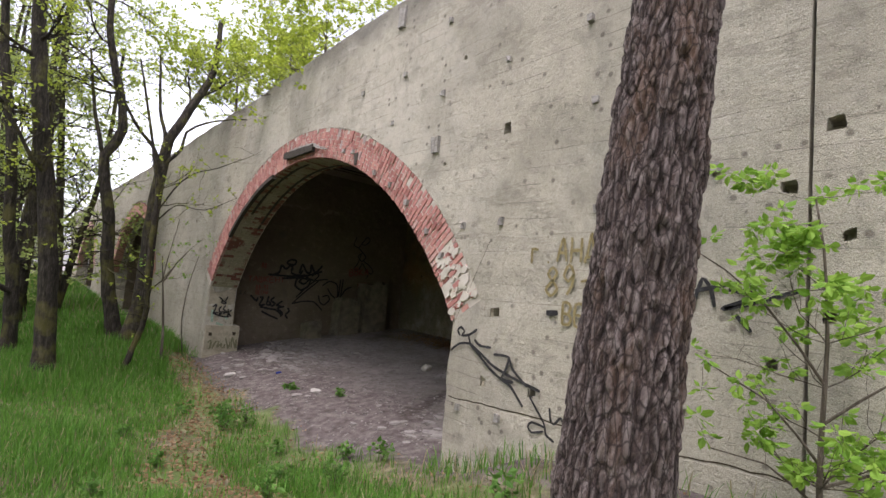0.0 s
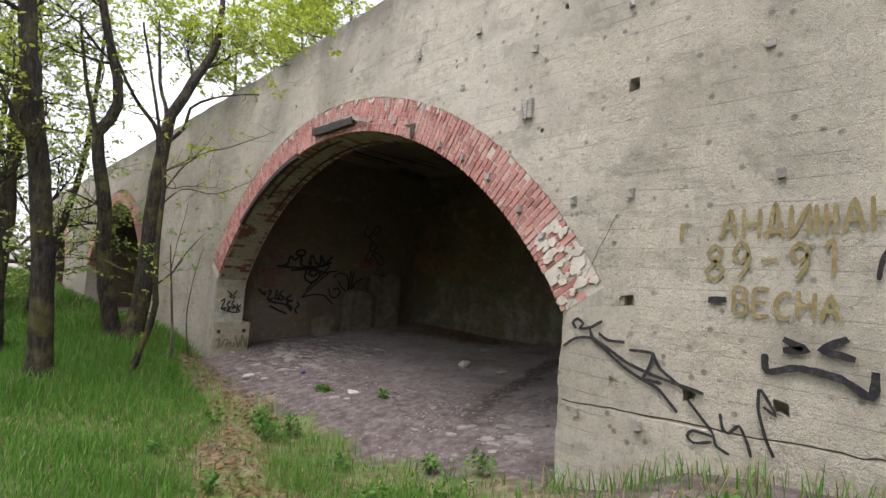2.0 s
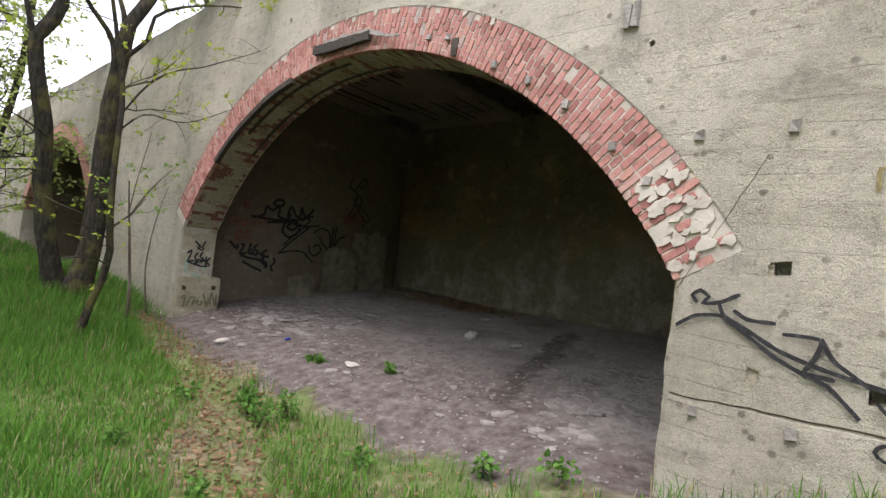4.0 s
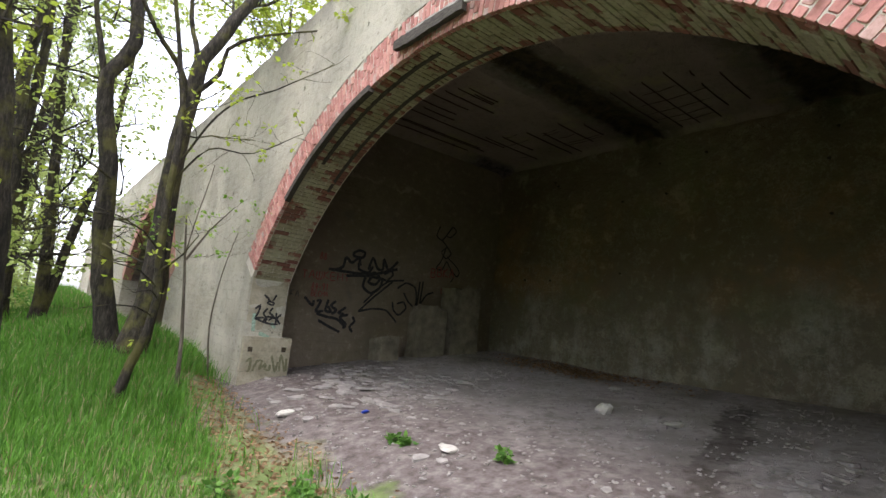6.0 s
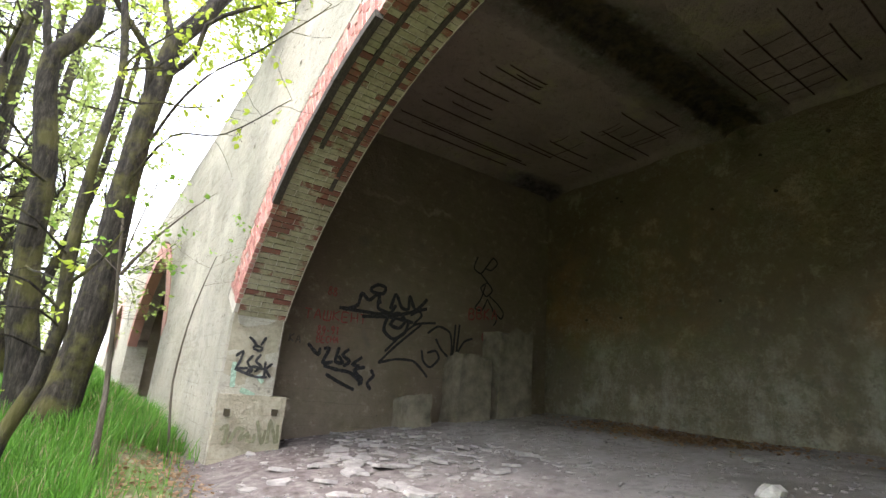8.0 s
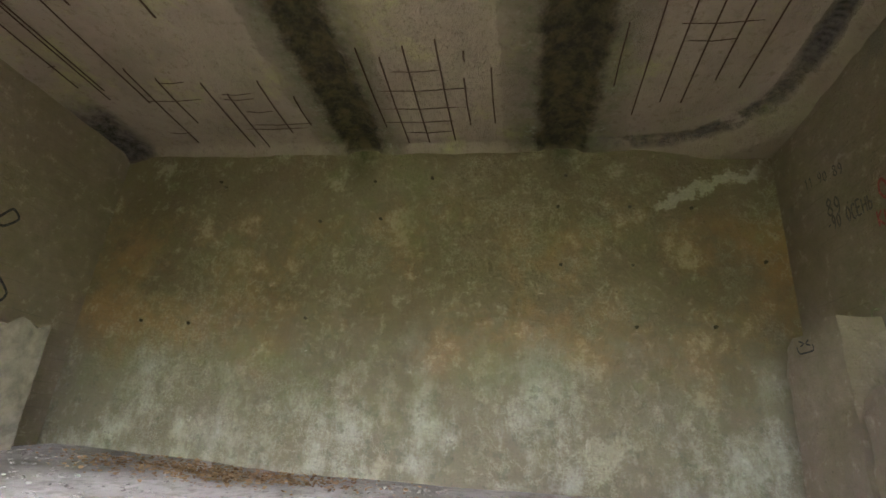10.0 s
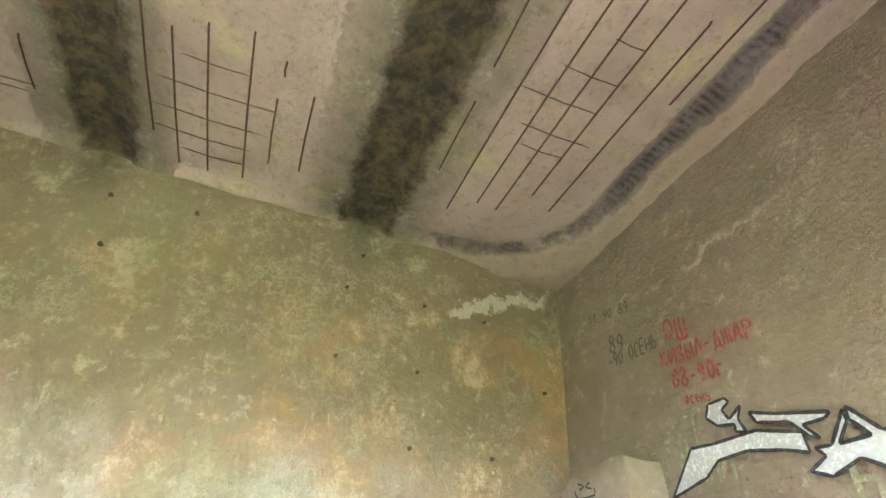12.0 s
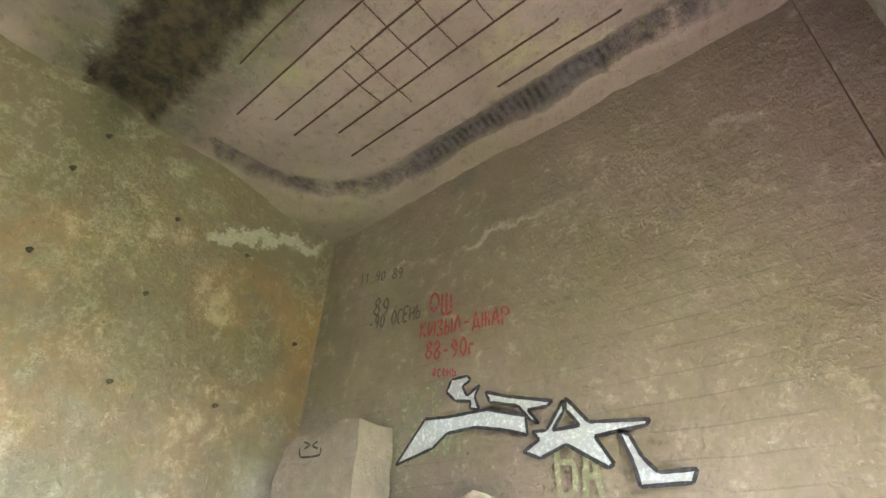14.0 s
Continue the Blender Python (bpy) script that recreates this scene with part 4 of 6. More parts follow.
def tree(name, label, trunks, limbs, seed, bark, leafmat, size, tuft, depth=2, limb_len=1.6, nlimb=10, z_from=2.5, spread=1.0, sub_r=0.35, rough=.18):
    """A tree: trunks are lists of points with a start and an end radius; limbs grow from the upper part of the trunks."""
    r = random.Random(seed)
    root = new(name)
    base = Vector(trunks[0][0][0])
    root.location = base
    tagged(root, label, "tree")
    lv = Leaves()
    for i, (pts, r0, r1) in enumerate(trunks):
        path = fine_path(pts, .22, .02)
        n = len(path)
        radii = []
        for k, q in enumerate(path):
            flare = 1 + (.55 * math.exp(-(q.z - path[0].z) / .22) if i == 0 or pts[0][2] < 1.2 else 0)
            radii.append((r0 + (r1 - r0) * k / (n - 1)) * flare)
        bm = bmesh.new()
        tube(bm, [q - base for q in path], radii, 20 if r0 > .06 else 9, rough)
        part("trunk", bm, bark, root, shade=True)
        ups = [k for k, q in enumerate(path) if q.z > z_from]
        for _ in range(nlimb if i == 0 else max(2, nlimb // 2)):
            if not ups:
                break
            k = r.choice(ups)
            a = r.uniform(0, 2 * math.pi)
            d = Vector((math.cos(a) * spread, math.sin(a) * spread, r.uniform(-.05, .6)))
            limb_bm = bmesh.new()
            grow(limb_bm, lv, path[k] - base, d, limb_len * r.uniform(.6, 1.2), min(radii[k] * sub_r, .05), depth, r, size, tuft)
            part("limb", limb_bm, bark, root)
    for pts, r0, r1 in limbs:
        path = fine_path(pts, .18, .02)
        n = len(path)
        limb_bm = bmesh.new()
        tube(limb_bm, [q - base for q in path], [r0 + (r1 - r0) * k / (n - 1) for k in range(n)], 7)
        for k in range(n // 2, n):
            d = Vector((r.gauss(0, 1), r.gauss(0, 1), r.gauss(.1, .6)))
            grow(limb_bm, lv, path[k] - base, d, limb_len * r.uniform(.25, .5), r0 * .22, max(0, depth - 2), r, size, tuft)
        part("limb", limb_bm, bark, root)
    lv.make("crown", leafmat, root, "loose crown of small spring leaves")
    return root


def gz(x, y):
    return ground_z(x, y) - 0.05


# the pine close to the wall, with plated bark
def pine(x, y, r0):
    root = new("pine_tree")
    z0 = gz(x, y)
    root.location = (x, y, z0)
    tagged(root, "thick pine trunk with flaking grey-brown plated bark beside the wall", "tree")
    n, m, height = 180, 560, 6.6
    verts, faces = [], []
    for j in range(m + 1):
        z = height * j / m
        cx, cy = 0.145 * (z - 1.4) + .02 * math.sin(z * .8), .02 * math.sin(z * .9)
        base_r = r0 * (1.22 - .075 * z + .35 * math.exp(-z / .3))
        for i in range(n):
            t = 2 * math.pi * i / n
            c, s = math.cos(t), math.sin(t)
            warp = .35 * noise.noise((c * 2, s * 2, z * 1.5))
            cell = noise.voronoi((c * 5.2 + warp, s * 5.2 + warp * .7, z * 7.0 + warp * 2))[0]
            edge = min(1.0, (cell[1] - cell[0]) * 2.6)
            fine = noise.fractal((c * 7, s * 7, z * 7), 1.0, 2.0, 4)
            layer = math.floor(3 * (.5 + .5 * noise.noise((c * 6, s * 6, z * 5)))) / 3
            disp = .016 * edge + .016 * layer + .012 * fine
            knot = 0.0
            for kt, kz in ((3.95, 2.5), (3.9, 1.8)):
                q = ((t - kt) / .28) ** 2 + ((z - kz) / .09) ** 2
                knot += math.exp(-q) * .035 - .05 * math.exp(-q * 6)
            rr = base_r - .02 + disp + knot
            verts.append((cx + rr * c, cy + rr * s, z))
    for j in range(m):
        for i in range(n):
            k = (i + 1) % n
            faces.append((j * n + i, j * n + k, (j + 1) * n + k, (j + 1) * n + i))
    faces.append(tuple(range(m * n, m * n + n)))
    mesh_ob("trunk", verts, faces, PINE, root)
    bm, lv = bmesh.new(), Leaves()
    r = random.Random(4)
    for k in range(5):
        a, z = r.uniform(0, 6.28), r.uniform(6.0, 6.5)
        grow(bm, lv, (.145 * (z - 1.4), 0, z), (math.cos(a), math.sin(a), .4), 1.3, .05, 1, r, .08, 4)
    part("limb", bm, PINE, root)
    lv.make("crown", LEAF_F, root, "high pine crown")


pine(1.55, 1.44, 0.18)

# oaks left of the arch
tree("oak_tree", "dark mossy oak with two leaning trunks beside the concrete wall",
     [([(1.82, 14.05, gz(1.82, 14.05)), (1.56, 14.05, 1.34), (1.43, 14.05, 2.15), (1.35, 14.05, 3.06), (1.16, 14.05, 3.88), (1.11, 14.05, 4.44), (1.29, 14.05, 4.76), (1.38, 14.05, 5.09), (1.24, 14.16, 5.92), (0.91, 14.27, 7.23), (0.80, 14.48, 8.75)], .15, .06),
      ([(2.02, 13.75, gz(2.02, 13.75)), (2.13, 13.72, 1.08), (2.16, 13.72, 2.03), (2.14, 13.72, 3.04), (2.16, 13.72, 3.82), (2.22, 13.72, 4.47), (2.28, 13.72, 5.05), (2.45, 13.78, 5.44), (2.65, 13.83, 5.92), (3.09, 13.94, 7.01), (3.20, 14.27, 8.53)], .19, .05)],
     [([(1.11, 14.05, 4.29), (1.02, 14.05, 4.62), (0.80, 14.16, 5.49), (0.58, 14.27, 6.79)], .05, .02), ([(2.14, 13.72, 3.82), (2.04, 13.61, 4.59), (1.66, 13.50, 4.99), (1.35, 13.40, 5.38), (0.91, 13.29, 6.25)], .06, .015),
      ([(2.24, 13.72, 4.72), (2.17, 13.72, 5.16), (2.02, 13.83, 5.70), (1.89, 13.94, 7.01)], .05, .02), ([(2.22, 13.67, 4.40), (2.52, 13.50, 4.83), (2.55, 13.40, 5.22), (2.91, 13.18, 5.51), (3.41, 12.74, 5.65), (3.69, 12.20, 5.59)], .045, .008),
      ([(2.16, 13.61, 2.98), (2.43, 12.96, 3.42), (2.87, 12.31, 3.36), (3.30, 11.65, 3.64)], .018, .004), ([(2.16, 13.61, 3.20), (2.54, 12.85, 4.07), (2.98, 12.09, 4.29), (3.41, 11.22, 4.56)], .02, .005),
      ([(1.46, 13.94, 1.90), (1.67, 12.96, 1.73), (1.94, 12.20, 1.57)], .014, .004), ([(1.46, 13.94, 2.33), (1.02, 12.96, 2.22), (0.58, 12.09, 2.11)], .016, .004), ([(1.40, 13.94, 2.87), (0.69, 13.29, 3.09), (0.04, 12.74, 2.98)], .018, .005)],
     21, OAK, LEAF_Y, .08, 4, depth=2, limb_len=1.4, nlimb=6, z_from=4.4)
tree("young_oak", "thin curved oak stem leaning over the grass",
     [([(1.72, 12.0, gz(1.72, 12)), (1.79, 12, .39), (1.91, 12, .79), (1.95, 12, 1.2), (1.88, 12, 1.74), (1.87, 12, 2.49), (1.89, 12.1, 3.27), (1.84, 12.2, 3.9), (1.6, 12.3, 5.0), (1.3, 12.3, 6.2)], .058, .018)],
     [([(1.9, 12, 1.5), (2.1, 11.8, 1.75), (2.2, 11.6, 2.0)], .02, .006),
      ([(1.95, 12, 1.3), (1.7, 11.8, 1.5), (1.4, 11.6, 1.55), (1.15, 11.5, 1.65)], .012, .004), ([(1.93, 12, 1.0), (1.7, 11.7, 1.1), (1.45, 11.5, 1.1), (1.2, 11.4, 1.05)], .011, .004),
      ([(1.88, 12, 1.75), (1.65, 11.7, 1.95), (1.4, 11.6, 2.05), (1.1, 11.4, 2.1)], .012, .004), ([(1.95, 12, 1.2), (1.8, 11.6, 1.3), (1.6, 11.3, 1.25)], .01, .004)], 22, OAK, LEAF_Y, .08, 4, depth=1, limb_len=1.2, nlimb=6, z_from=3.2)
tree("sapling", "thin bare sapling with few leaves before the wall",
     [([(2.42, 12.39, gz(2.42, 12.39)), (2.36, 12.39, 1.00), (2.26, 12.39, 1.77), (2.18, 12.34, 2.27)], .03, .01)],
     [([(2.28, 12.39, 1.74), (2.50, 12.39, 2.17), (2.76, 12.37, 2.55)], .018, .005), ([(2.26, 12.39, 1.81), (2.35, 12.48, 2.45), (2.44, 12.48, 3.10)], .01, .004)], 23, TWIG, LEAF_G, .06, 5, depth=1, limb_len=.7, nlimb=3, z_from=1.7)
tree("sapling", "forked thin sapling growing at the wall foot",
     [([(3.25, 14.0, gz(3.25, 14.0)), (3.12, 14.0, .8), (3.15, 13.95, 1.5), (3.3, 13.9, 2.4)], .016, .005)], [], 24, TWIG, LEAF_G, .06, 4, depth=1, limb_len=.6, nlimb=4, z_from=1.5)
tree("oak_tree", "tall straight dark trunk standing in the grass",
     [([(.49, 12.17, gz(.49, 12.17)), (0.37, 12.17, 1.34), (0.30, 12.17, 1.96), (0.15, 12.17, 3.07), (0.02, 12.17, 3.74), (-0.09, 12.17, 4.41), (-0.31, 12.26, 5.90), (-0.50, 12.35, 8.04)], .17, .10)],
     [], 25, OAK, LEAF_Y, .085, 4, depth=2, limb_len=1.5, nlimb=7, z_from=3.0)
tree("oak_tree", "crooked mossy trunk behind the straight one",
     [([(-.02, 13.9, gz(0, 13.9)), (-.1, 13.9, 1.24), (-.28, 13.9, 2.39), (-.42, 13.9, 3.77), (-.55, 13.9, 4.7), (-.8, 14, 6), (-1.0, 14, 8)], .13, .06)],
     [([(-.15, 13.8, 1.3), (-.6, 13.5, 1.6), (-.9, 13.3, 2.3), (-1.0, 13.2, 3.2)], .06, .02)], 26, OAK, LEAF_Y, .085, 4, depth=2, limb_len=1.5, nlimb=7, z_from=2.8)
# leafy sapling by the open joint
tree("leafy_sapling", "slender sapling with fresh green leaves before the wall joint",
     [([(2.82, 1.16, gz(2.82, 1.16)), (2.86, 1.15, 1.2), (2.9, 1.15, 1.9), (2.9, 1.16, 2.4), (2.88, 1.2, 2.65)], .018, .005)],
     [([(2.88, 1.15, 1.7), (2.75, 1.4, 2.1), (2.65, 1.7, 2.35)], .008, .003), ([(2.88, 1.15, 1.3), (2.7, 1.35, 1.6), (2.6, 1.6, 1.75)], .008, .003),
      ([(2.88, 1.15, 1.5), (2.95, .85, 1.8), (2.95, .6, 2.0)], .008, .003), ([(2.86, 1.15, 1.1), (2.6, 1.3, 1.3), (2.45, 1.5, 1.35)], .008, .003), ([(2.86, 1.15, 1.2), (2.95, .9, 1.35), (3.0, .7, 1.4)], .008, .003)], 31, TWIG, LEAF_G, .062, 9, depth=1, limb_len=.5, nlimb=20, z_from=1.0, sub_r=.35)
tree("bush", "bush with pale green leaves growing on the wall top",
     [([(4.6, 10.5, 5.9), (4.4, 10.4, 6.6), (4.3, 10.3, 7.2)], .05, .02)], [], 33, TWIG, LEAF_Y, .09, 8, depth=2, limb_len=1.7, nlimb=16, z_from=6.0)
tree("bush", "bush with pale green leaves growing on the wall top",
     [([(4.9, 13.0, 5.9), (4.7, 12.9, 6.8), (4.6, 12.9, 7.6)], .05, .02)], [], 34, TWIG, LEAF_Y, .09, 8, depth=2, limb_len=1.9, nlimb=16, z_from=6.0)
tree("bush", "bush with pale green leaves growing on the wall top",
     [([(4.7, 16.5, 5.9), (4.5, 16.4, 6.9), (4.4, 16.4, 8.2)], .06, .02)], [], 35, TWIG, LEAF_Y, .1, 8, depth=2, limb_len=2.1, nlimb=18, z_from=6.2)

# soil on top of the vaults
bm = bmesh.new()
top_rows = []
for j in range(60):
    y = -14 + 66 * j / 59
    top_rows.append([bm.verts.new((x, y, ZT - .2 + h + .12 * noise.noise((x, y, 0)))) for x, h in ((XW + .15, -.02), (4.4, .05), (6, .25), (10, .4), (30, .6))])
for a, b in zip(top_rows, top_rows[1:]):
    for i in range(4):
        bm.faces.new((a[i], b[i], b[i + 1], a[i + 1]))
tagged(part("roof_soil", bm, GROUND), "overgrown soil on top of the vaults", "soil", kind="structure")

# the wood beyond: single trees built once and copied, some of them out of view
wood_a = tree("forest_tree", "slim forest tree with fresh spring leaves", [([(-4, 20, gz(-4, 20)), (-4.1, 20, 3), (-3.9, 20.1, 6), (-4.2, 20, 10)], .16, .05)], [], 41, OAK, LEAF_F, .12, 4, depth=2, limb_len=2.4, nlimb=11, z_from=1.8)
wood_b = tree("forest_tree", "slim forest tree with fresh spring leaves", [([(-1, 24, gz(-1, 24)), (-.8, 24, 3), (-1.1, 24.1, 6), (-.9, 24, 11)], .13, .05)], [], 42, OAK, LEAF_F, .12, 4, depth=2, limb_len=2.6, nlimb=10, z_from=2.2)
wood_c = tree("forest_tree", "forked forest tree with fresh spring leaves", [([(1, 19.5, gz(1, 19.5)), (.9, 19.5, 2), (.6, 19.5, 5), (.2, 19.6, 9)], .14, .05), ([(1, 19.5, gz(1, 19.5)), (1.3, 19.6, 2.4), (1.7, 19.7, 5), (1.8, 19.8, 9)], .11, .04)], [], 43, OAK, LEAF_F, .12, 4, depth=2, limb_len=2.2, nlimb=8, z_from=2.4)
for ob in (wood_a, wood_b, wood_c):
    ob["group"] = "trees of the wood"
wr = random.Random(77)
for k in range(88):
    src = (wood_a, wood_b, wood_c)[k % 3]
    if k < 50:
        y = wr.uniform(17, 62)
        x = wr.uniform(-3 - .6 * (y - 10), .4)
    elif k < 82:
        # unseen trees in the west, added to keep low sky light from the vault
        x, y = wr.uniform(-24, -7.5), wr.uniform(-8, 22)
    else:
        x, y = wr.uniform(-14, -2), wr.uniform(-28, -16)
    s = wr.uniform(.85, 1.35)
    ob = copy_thing(src, pose(x, y, gz(x, y), 0, 0, wr.uniform(0, 360)))
    ob.scale = (s, s, s)
# undergrowth closes the view under the crowns
under = Leaves()
bm = bmesh.new()
for k in range(2000):
    y = wr.uniform(22, 75)
    x = wr.uniform(-6 - .8 * (y - 8), 1.0)
    base = Vector((x, y, ground_z(x, y)))
    h = wr.uniform(.6, 6.0) * (1 if y > 27 else .4)
    for _ in range(9):
        under.tuft(base + Vector((wr.gauss(0, .5), wr.gauss(0, .5), wr.uniform(.2, 1) * h)), wr, .16, 4)
# unseen tall growth in the west, added to block the low sky
for k in range(1500):
    a = wr.uniform(2.3, 4.5)
    d = wr.uniform(11, 30)
    x, y = d * math.cos(a), 4 + d * math.sin(a)
    base = Vector((x, y, ground_z(x, y)))
    for _ in range(7):
        under.tuft(base + Vector((wr.gauss(0, .6), wr.gauss(0, .6), wr.uniform(.2, 6.0))), wr, .24, 5)
tagged(under.make("undergrowth", LEAF_F), "dense spring undergrowth of the wood, with an unseen western belt added to block sky light", "undergrowth", kind="stuff")

# ---- grass ----
def grass_density(x, y):
    """How thick the grass stands: bare on the trodden way and in the vault."""
    if x > 3.3 and 4.7 < y < 13.7:
        return 0.0
    way = abs(x - (0.1 + 0.24 * y) + .25 * math.sin(y * 1.1))
    d = .07 + .93 * smooth((way - .2) / .45)
    d *= .55 + .9 * max(0, .5 + noise.noise((x * .8, y * .8, 9)))
    if x > 2.3 and 4.7 < y < 13.2:
        d *= max(0.0, 1 - (x - 2.3) / .9) * .8
    if x > 2.2 and y < 4.9:
        d *= 1 - .8 * smooth((x - 2.2) / .7)
    if y > 10.3 and x < 2.6:
        d *= 1.7
    return d


gr = random.Random(5)
green, dry = Leaves(), Leaves()
count = 0
while count < 200000:
    if count < 165000:
        x, y = gr.uniform(-3.4, 3.56), gr.uniform(1.2, 17.0)
    else:
        y = gr.uniform(14, 40)
        x = gr.uniform(-9, 3.5)
    count += 1
    if gr.random() > grass_density(x, y):
        continue
    tall = .09 + .13 * max(0, noise.noise((x * .9, y * .9, 3)) + .35) + (.16 * smooth((y - 10) / 2) if x < 3.2 else .1)
    if x > 3.0 and y > 5:
        tall += .1
    h = tall * gr.uniform(.55, 1.25)
    a = gr.uniform(0, 6.283)
    lean = gr.uniform(.1, .75) * h
    far = 1 if y < 14 else 2.2
    z = ground_z(x, y) - .01
    (dry if gr.random() < (.3 if x > 2.6 and y < 5 else .08) else green).blade(Vector((x, y, z)), Vector((math.cos(a) * lean, math.sin(a) * lean, h)), .005 * far * gr.uniform(.7, 1.3), gr)
tagged(green.make("grass", GRASS), "fresh green grass, tall beside the trees", "grass", kind="stuff")
tagged(dry.make("dry_grass", DRYG), "dry straw stems among the grass", "dry grass", kind="stuff")

# dead leaves on the trodden way and along the back wall
lit = Leaves()
for k in range(9000):
    u = gr.random()
    if u < .6:
        y = gr.uniform(1.5, 14.5)
        x = 0.1 + 0.24 * y - .25 * math.sin(y * 1.1) + gr.gauss(0, .45)
        if x > 3.4:
            continue
    elif u < .8:
        x, y = gr.uniform(-3, 3.5), gr.uniform(1, 16)
    else:
        x, y = 9.3 + gr.gauss(0, .3), gr.gauss(11.4, .9)
        if x > 9.9:
            continue
    p = Vector((x, y, ground_z(x, y) + gr.uniform(.003, .02)))
    a = gr.uniform(0, 6.28)
    lit.leaf(p, (math.cos(a), math.sin(a), gr.uniform(-.1, .3)), gr.uniform(.03, .07), gr)
tagged(lit.make("leaf_litter", LITTER), "brown dead leaves on the soil", "dead leaves", kind="stuff")


# broad-leaved weeds
def weed(x, y, n, h, seed):
    r = random.Random(seed)
    root = new("weed")
    root.location = (x, y, ground_z(x, y) - .01)
    tagged(root, "low leafy green weed in the grass", "weed", group="weeds on the way")
    bm, lv = bmesh.new(), Leaves()
    for _ in range(n):
        a, q = r.uniform(0, 6.28), r.uniform(.05, .6) * h
        top = Vector((math.cos(a) * q, math.sin(a) * q, h * r.uniform(.5, 1)))
        tube(bm, [(0, 0, 0), top * .5 + Vector((0, 0, .02)), top], [.003, .0025, .0015], 3)
        lv.tuft(top, r, .07, 5, 0)
        lv.tuft(top * .6, r, .06, 3, 0)
    part("stem", bm, TWIG, root)
    lv.make("leaves", LEAF_W, root)


for i, (x, y, n, h) in enumerate(((2.5, 8.6, 16, .3), (2.62, 8.9, 14, .26), (2.75, 8.3, 12, .28), (2.4, 8.2, 12, .22), (3.1, 5.9, 8, .2), (3.2, 5.3, 8, .22), (2.1, 5.6, 8, .25), (1.6, 4.6, 7, .24), (2.4, 4.9, 7, .3), (1.3, 7.0, 7, .2), (4.05, 9.75, 10, .07), (4.1, 9.6, 9, .06), (4.5, 8.55, 9, .12), (2.7, 6.9, 7, .2), (2.9, 2.2, 8, .35), (2.7, 3.0, 8, .3), (2.2, 9.4, 9, .2), (1.2, 8.4, 7, .16), (.6, 6.2, 7, .18), (0.3, 5.2, 7, .2))):
    weed(x, y, n, h, 200 + i)


# ---- things on the wall and in the vault ----
def rock_bm(sx, sy, sz, seed, flat=0.0):
    r = random.Random(seed)
    bm = bmesh.new()
    bmesh.ops.create_icosphere(bm, subdivisions=2, radius=1)
    off = Vector((r.uniform(0, 50), r.uniform(0, 50), 0))
    for v in bm.verts:
        q = v.co * (1 + .35 * noise.noise(v.co * 1.3 + off) + .12 * noise.noise(v.co * 4 + off))
        if flat:
            q.z = max(-flat, min(flat, q.z))
        v.co = Vector((q.x * sx, q.y * sy, q.z * sz))
    return bm


def shard_mesh(seed):
    """A flat broken piece of render."""
    r = random.Random(seed)
    bm = bmesh.new()
    n = r.randint(5, 8)
    ring = []
    for k in range(n):
        a = 6.283 * (k + r.uniform(-.3, .3)) / n
        q = r.uniform(.6, 1.1)
        ring.append((q * math.cos(a), q * math.sin(a) * .7))
    lo = [bm.verts.new((x, y, 0)) for x, y in ring]
    hi = [bm.verts.new((x * .94, y * .94, .16 + r.uniform(-.02, .03))) for x, y in ring]
    strip(bm, lo, hi)
    bm.faces.new(hi)
    bm.faces.new(lo[::-1])
    bmesh.ops.recalc_face_normals(bm, faces=bm.faces)
    me = bpy.data.meshes.new("rubble_shard")
    bm.to_mesh(me)
    bm.free()
    me.materials.append(SLAB)
    return me


SHARDS = [shard_mesh(s) for s in range(9)]
sr = random.Random(12)
for k in range(330):
    u = sr.random()
    if u < .45:
        x, y, s = sr.gauss(5.3, .9), sr.gauss(12.3, 1.0), sr.uniform(.05, .19)
    elif u < .75:
        x, y, s = sr.gauss(5.4, .9), sr.gauss(5.9, .5), sr.uniform(.03, .17)
    else:
        x, y, s = sr.uniform(3.7, 9.6), sr.uniform(4.9, 14.0), sr.uniform(.02, .09)
    if x < 3.5 or x > 9.8 or y < 4.8 or y > 14.3:
        continue
    ob = new("rubble_shard", SHARDS[k % 9])
    ob.matrix_basis = pose(x, y, ground_z(x, y) - .006, sr.uniform(-9, 9), sr.uniform(-9, 9), sr.uniform(0, 360)) @ Matrix.Diagonal((s, s, s, 1))
    tagged(ob, "flat broken shard of pale render on the dusty floor", "rubble", group="rubble on the floor")
grit = bmesh.new()
for k in range(2600):
    x, y = sr.uniform(3.3, 9.8), sr.uniform(4.8, 14.3)
    s = sr.uniform(.006, .022)
    z = ground_z(x, y)
    box(grit, (x - s, y - s * .7, z - .005), (x + s, y + s * .7, z + s * .6), s * .35, sr)
tagged(part("grit", grit, SLAB), "small crumbs of rubble on the floor", "grit", kind="stuff")


def stone(label, x, y, sx, sy, sz, seed, mat, flat=0.0, rot=0):
    ob = part("stone", rock_bm(sx, sy, sz, seed, flat), mat)
    ob.matrix_basis = pose(x, y, ground_z(x, y) + sz * .35, 0, 0, rot)
    return tagged(ob, label, "stone")


PALE = plain_mat("pale_stone", (0.5, 0.47, 0.42), .95, 0, .3, 14)
stone("rounded pale stone lying on the dusty floor", 6.83, 9.05, .13, .11, .10, 1, PALE)
stone("flat pale stone on the floor", 7.0, 8.2, .16, .1, .04, 2, PALE, .6)
stone("flat pale slab of render by the entrance", 3.6, 11.6, .18, .09, .05, 3, PALE, .6, 30)
stone("flat pale slab of render on the floor", 4.35, 9.2, .17, .1, .035, 4, PALE, .6, 60)
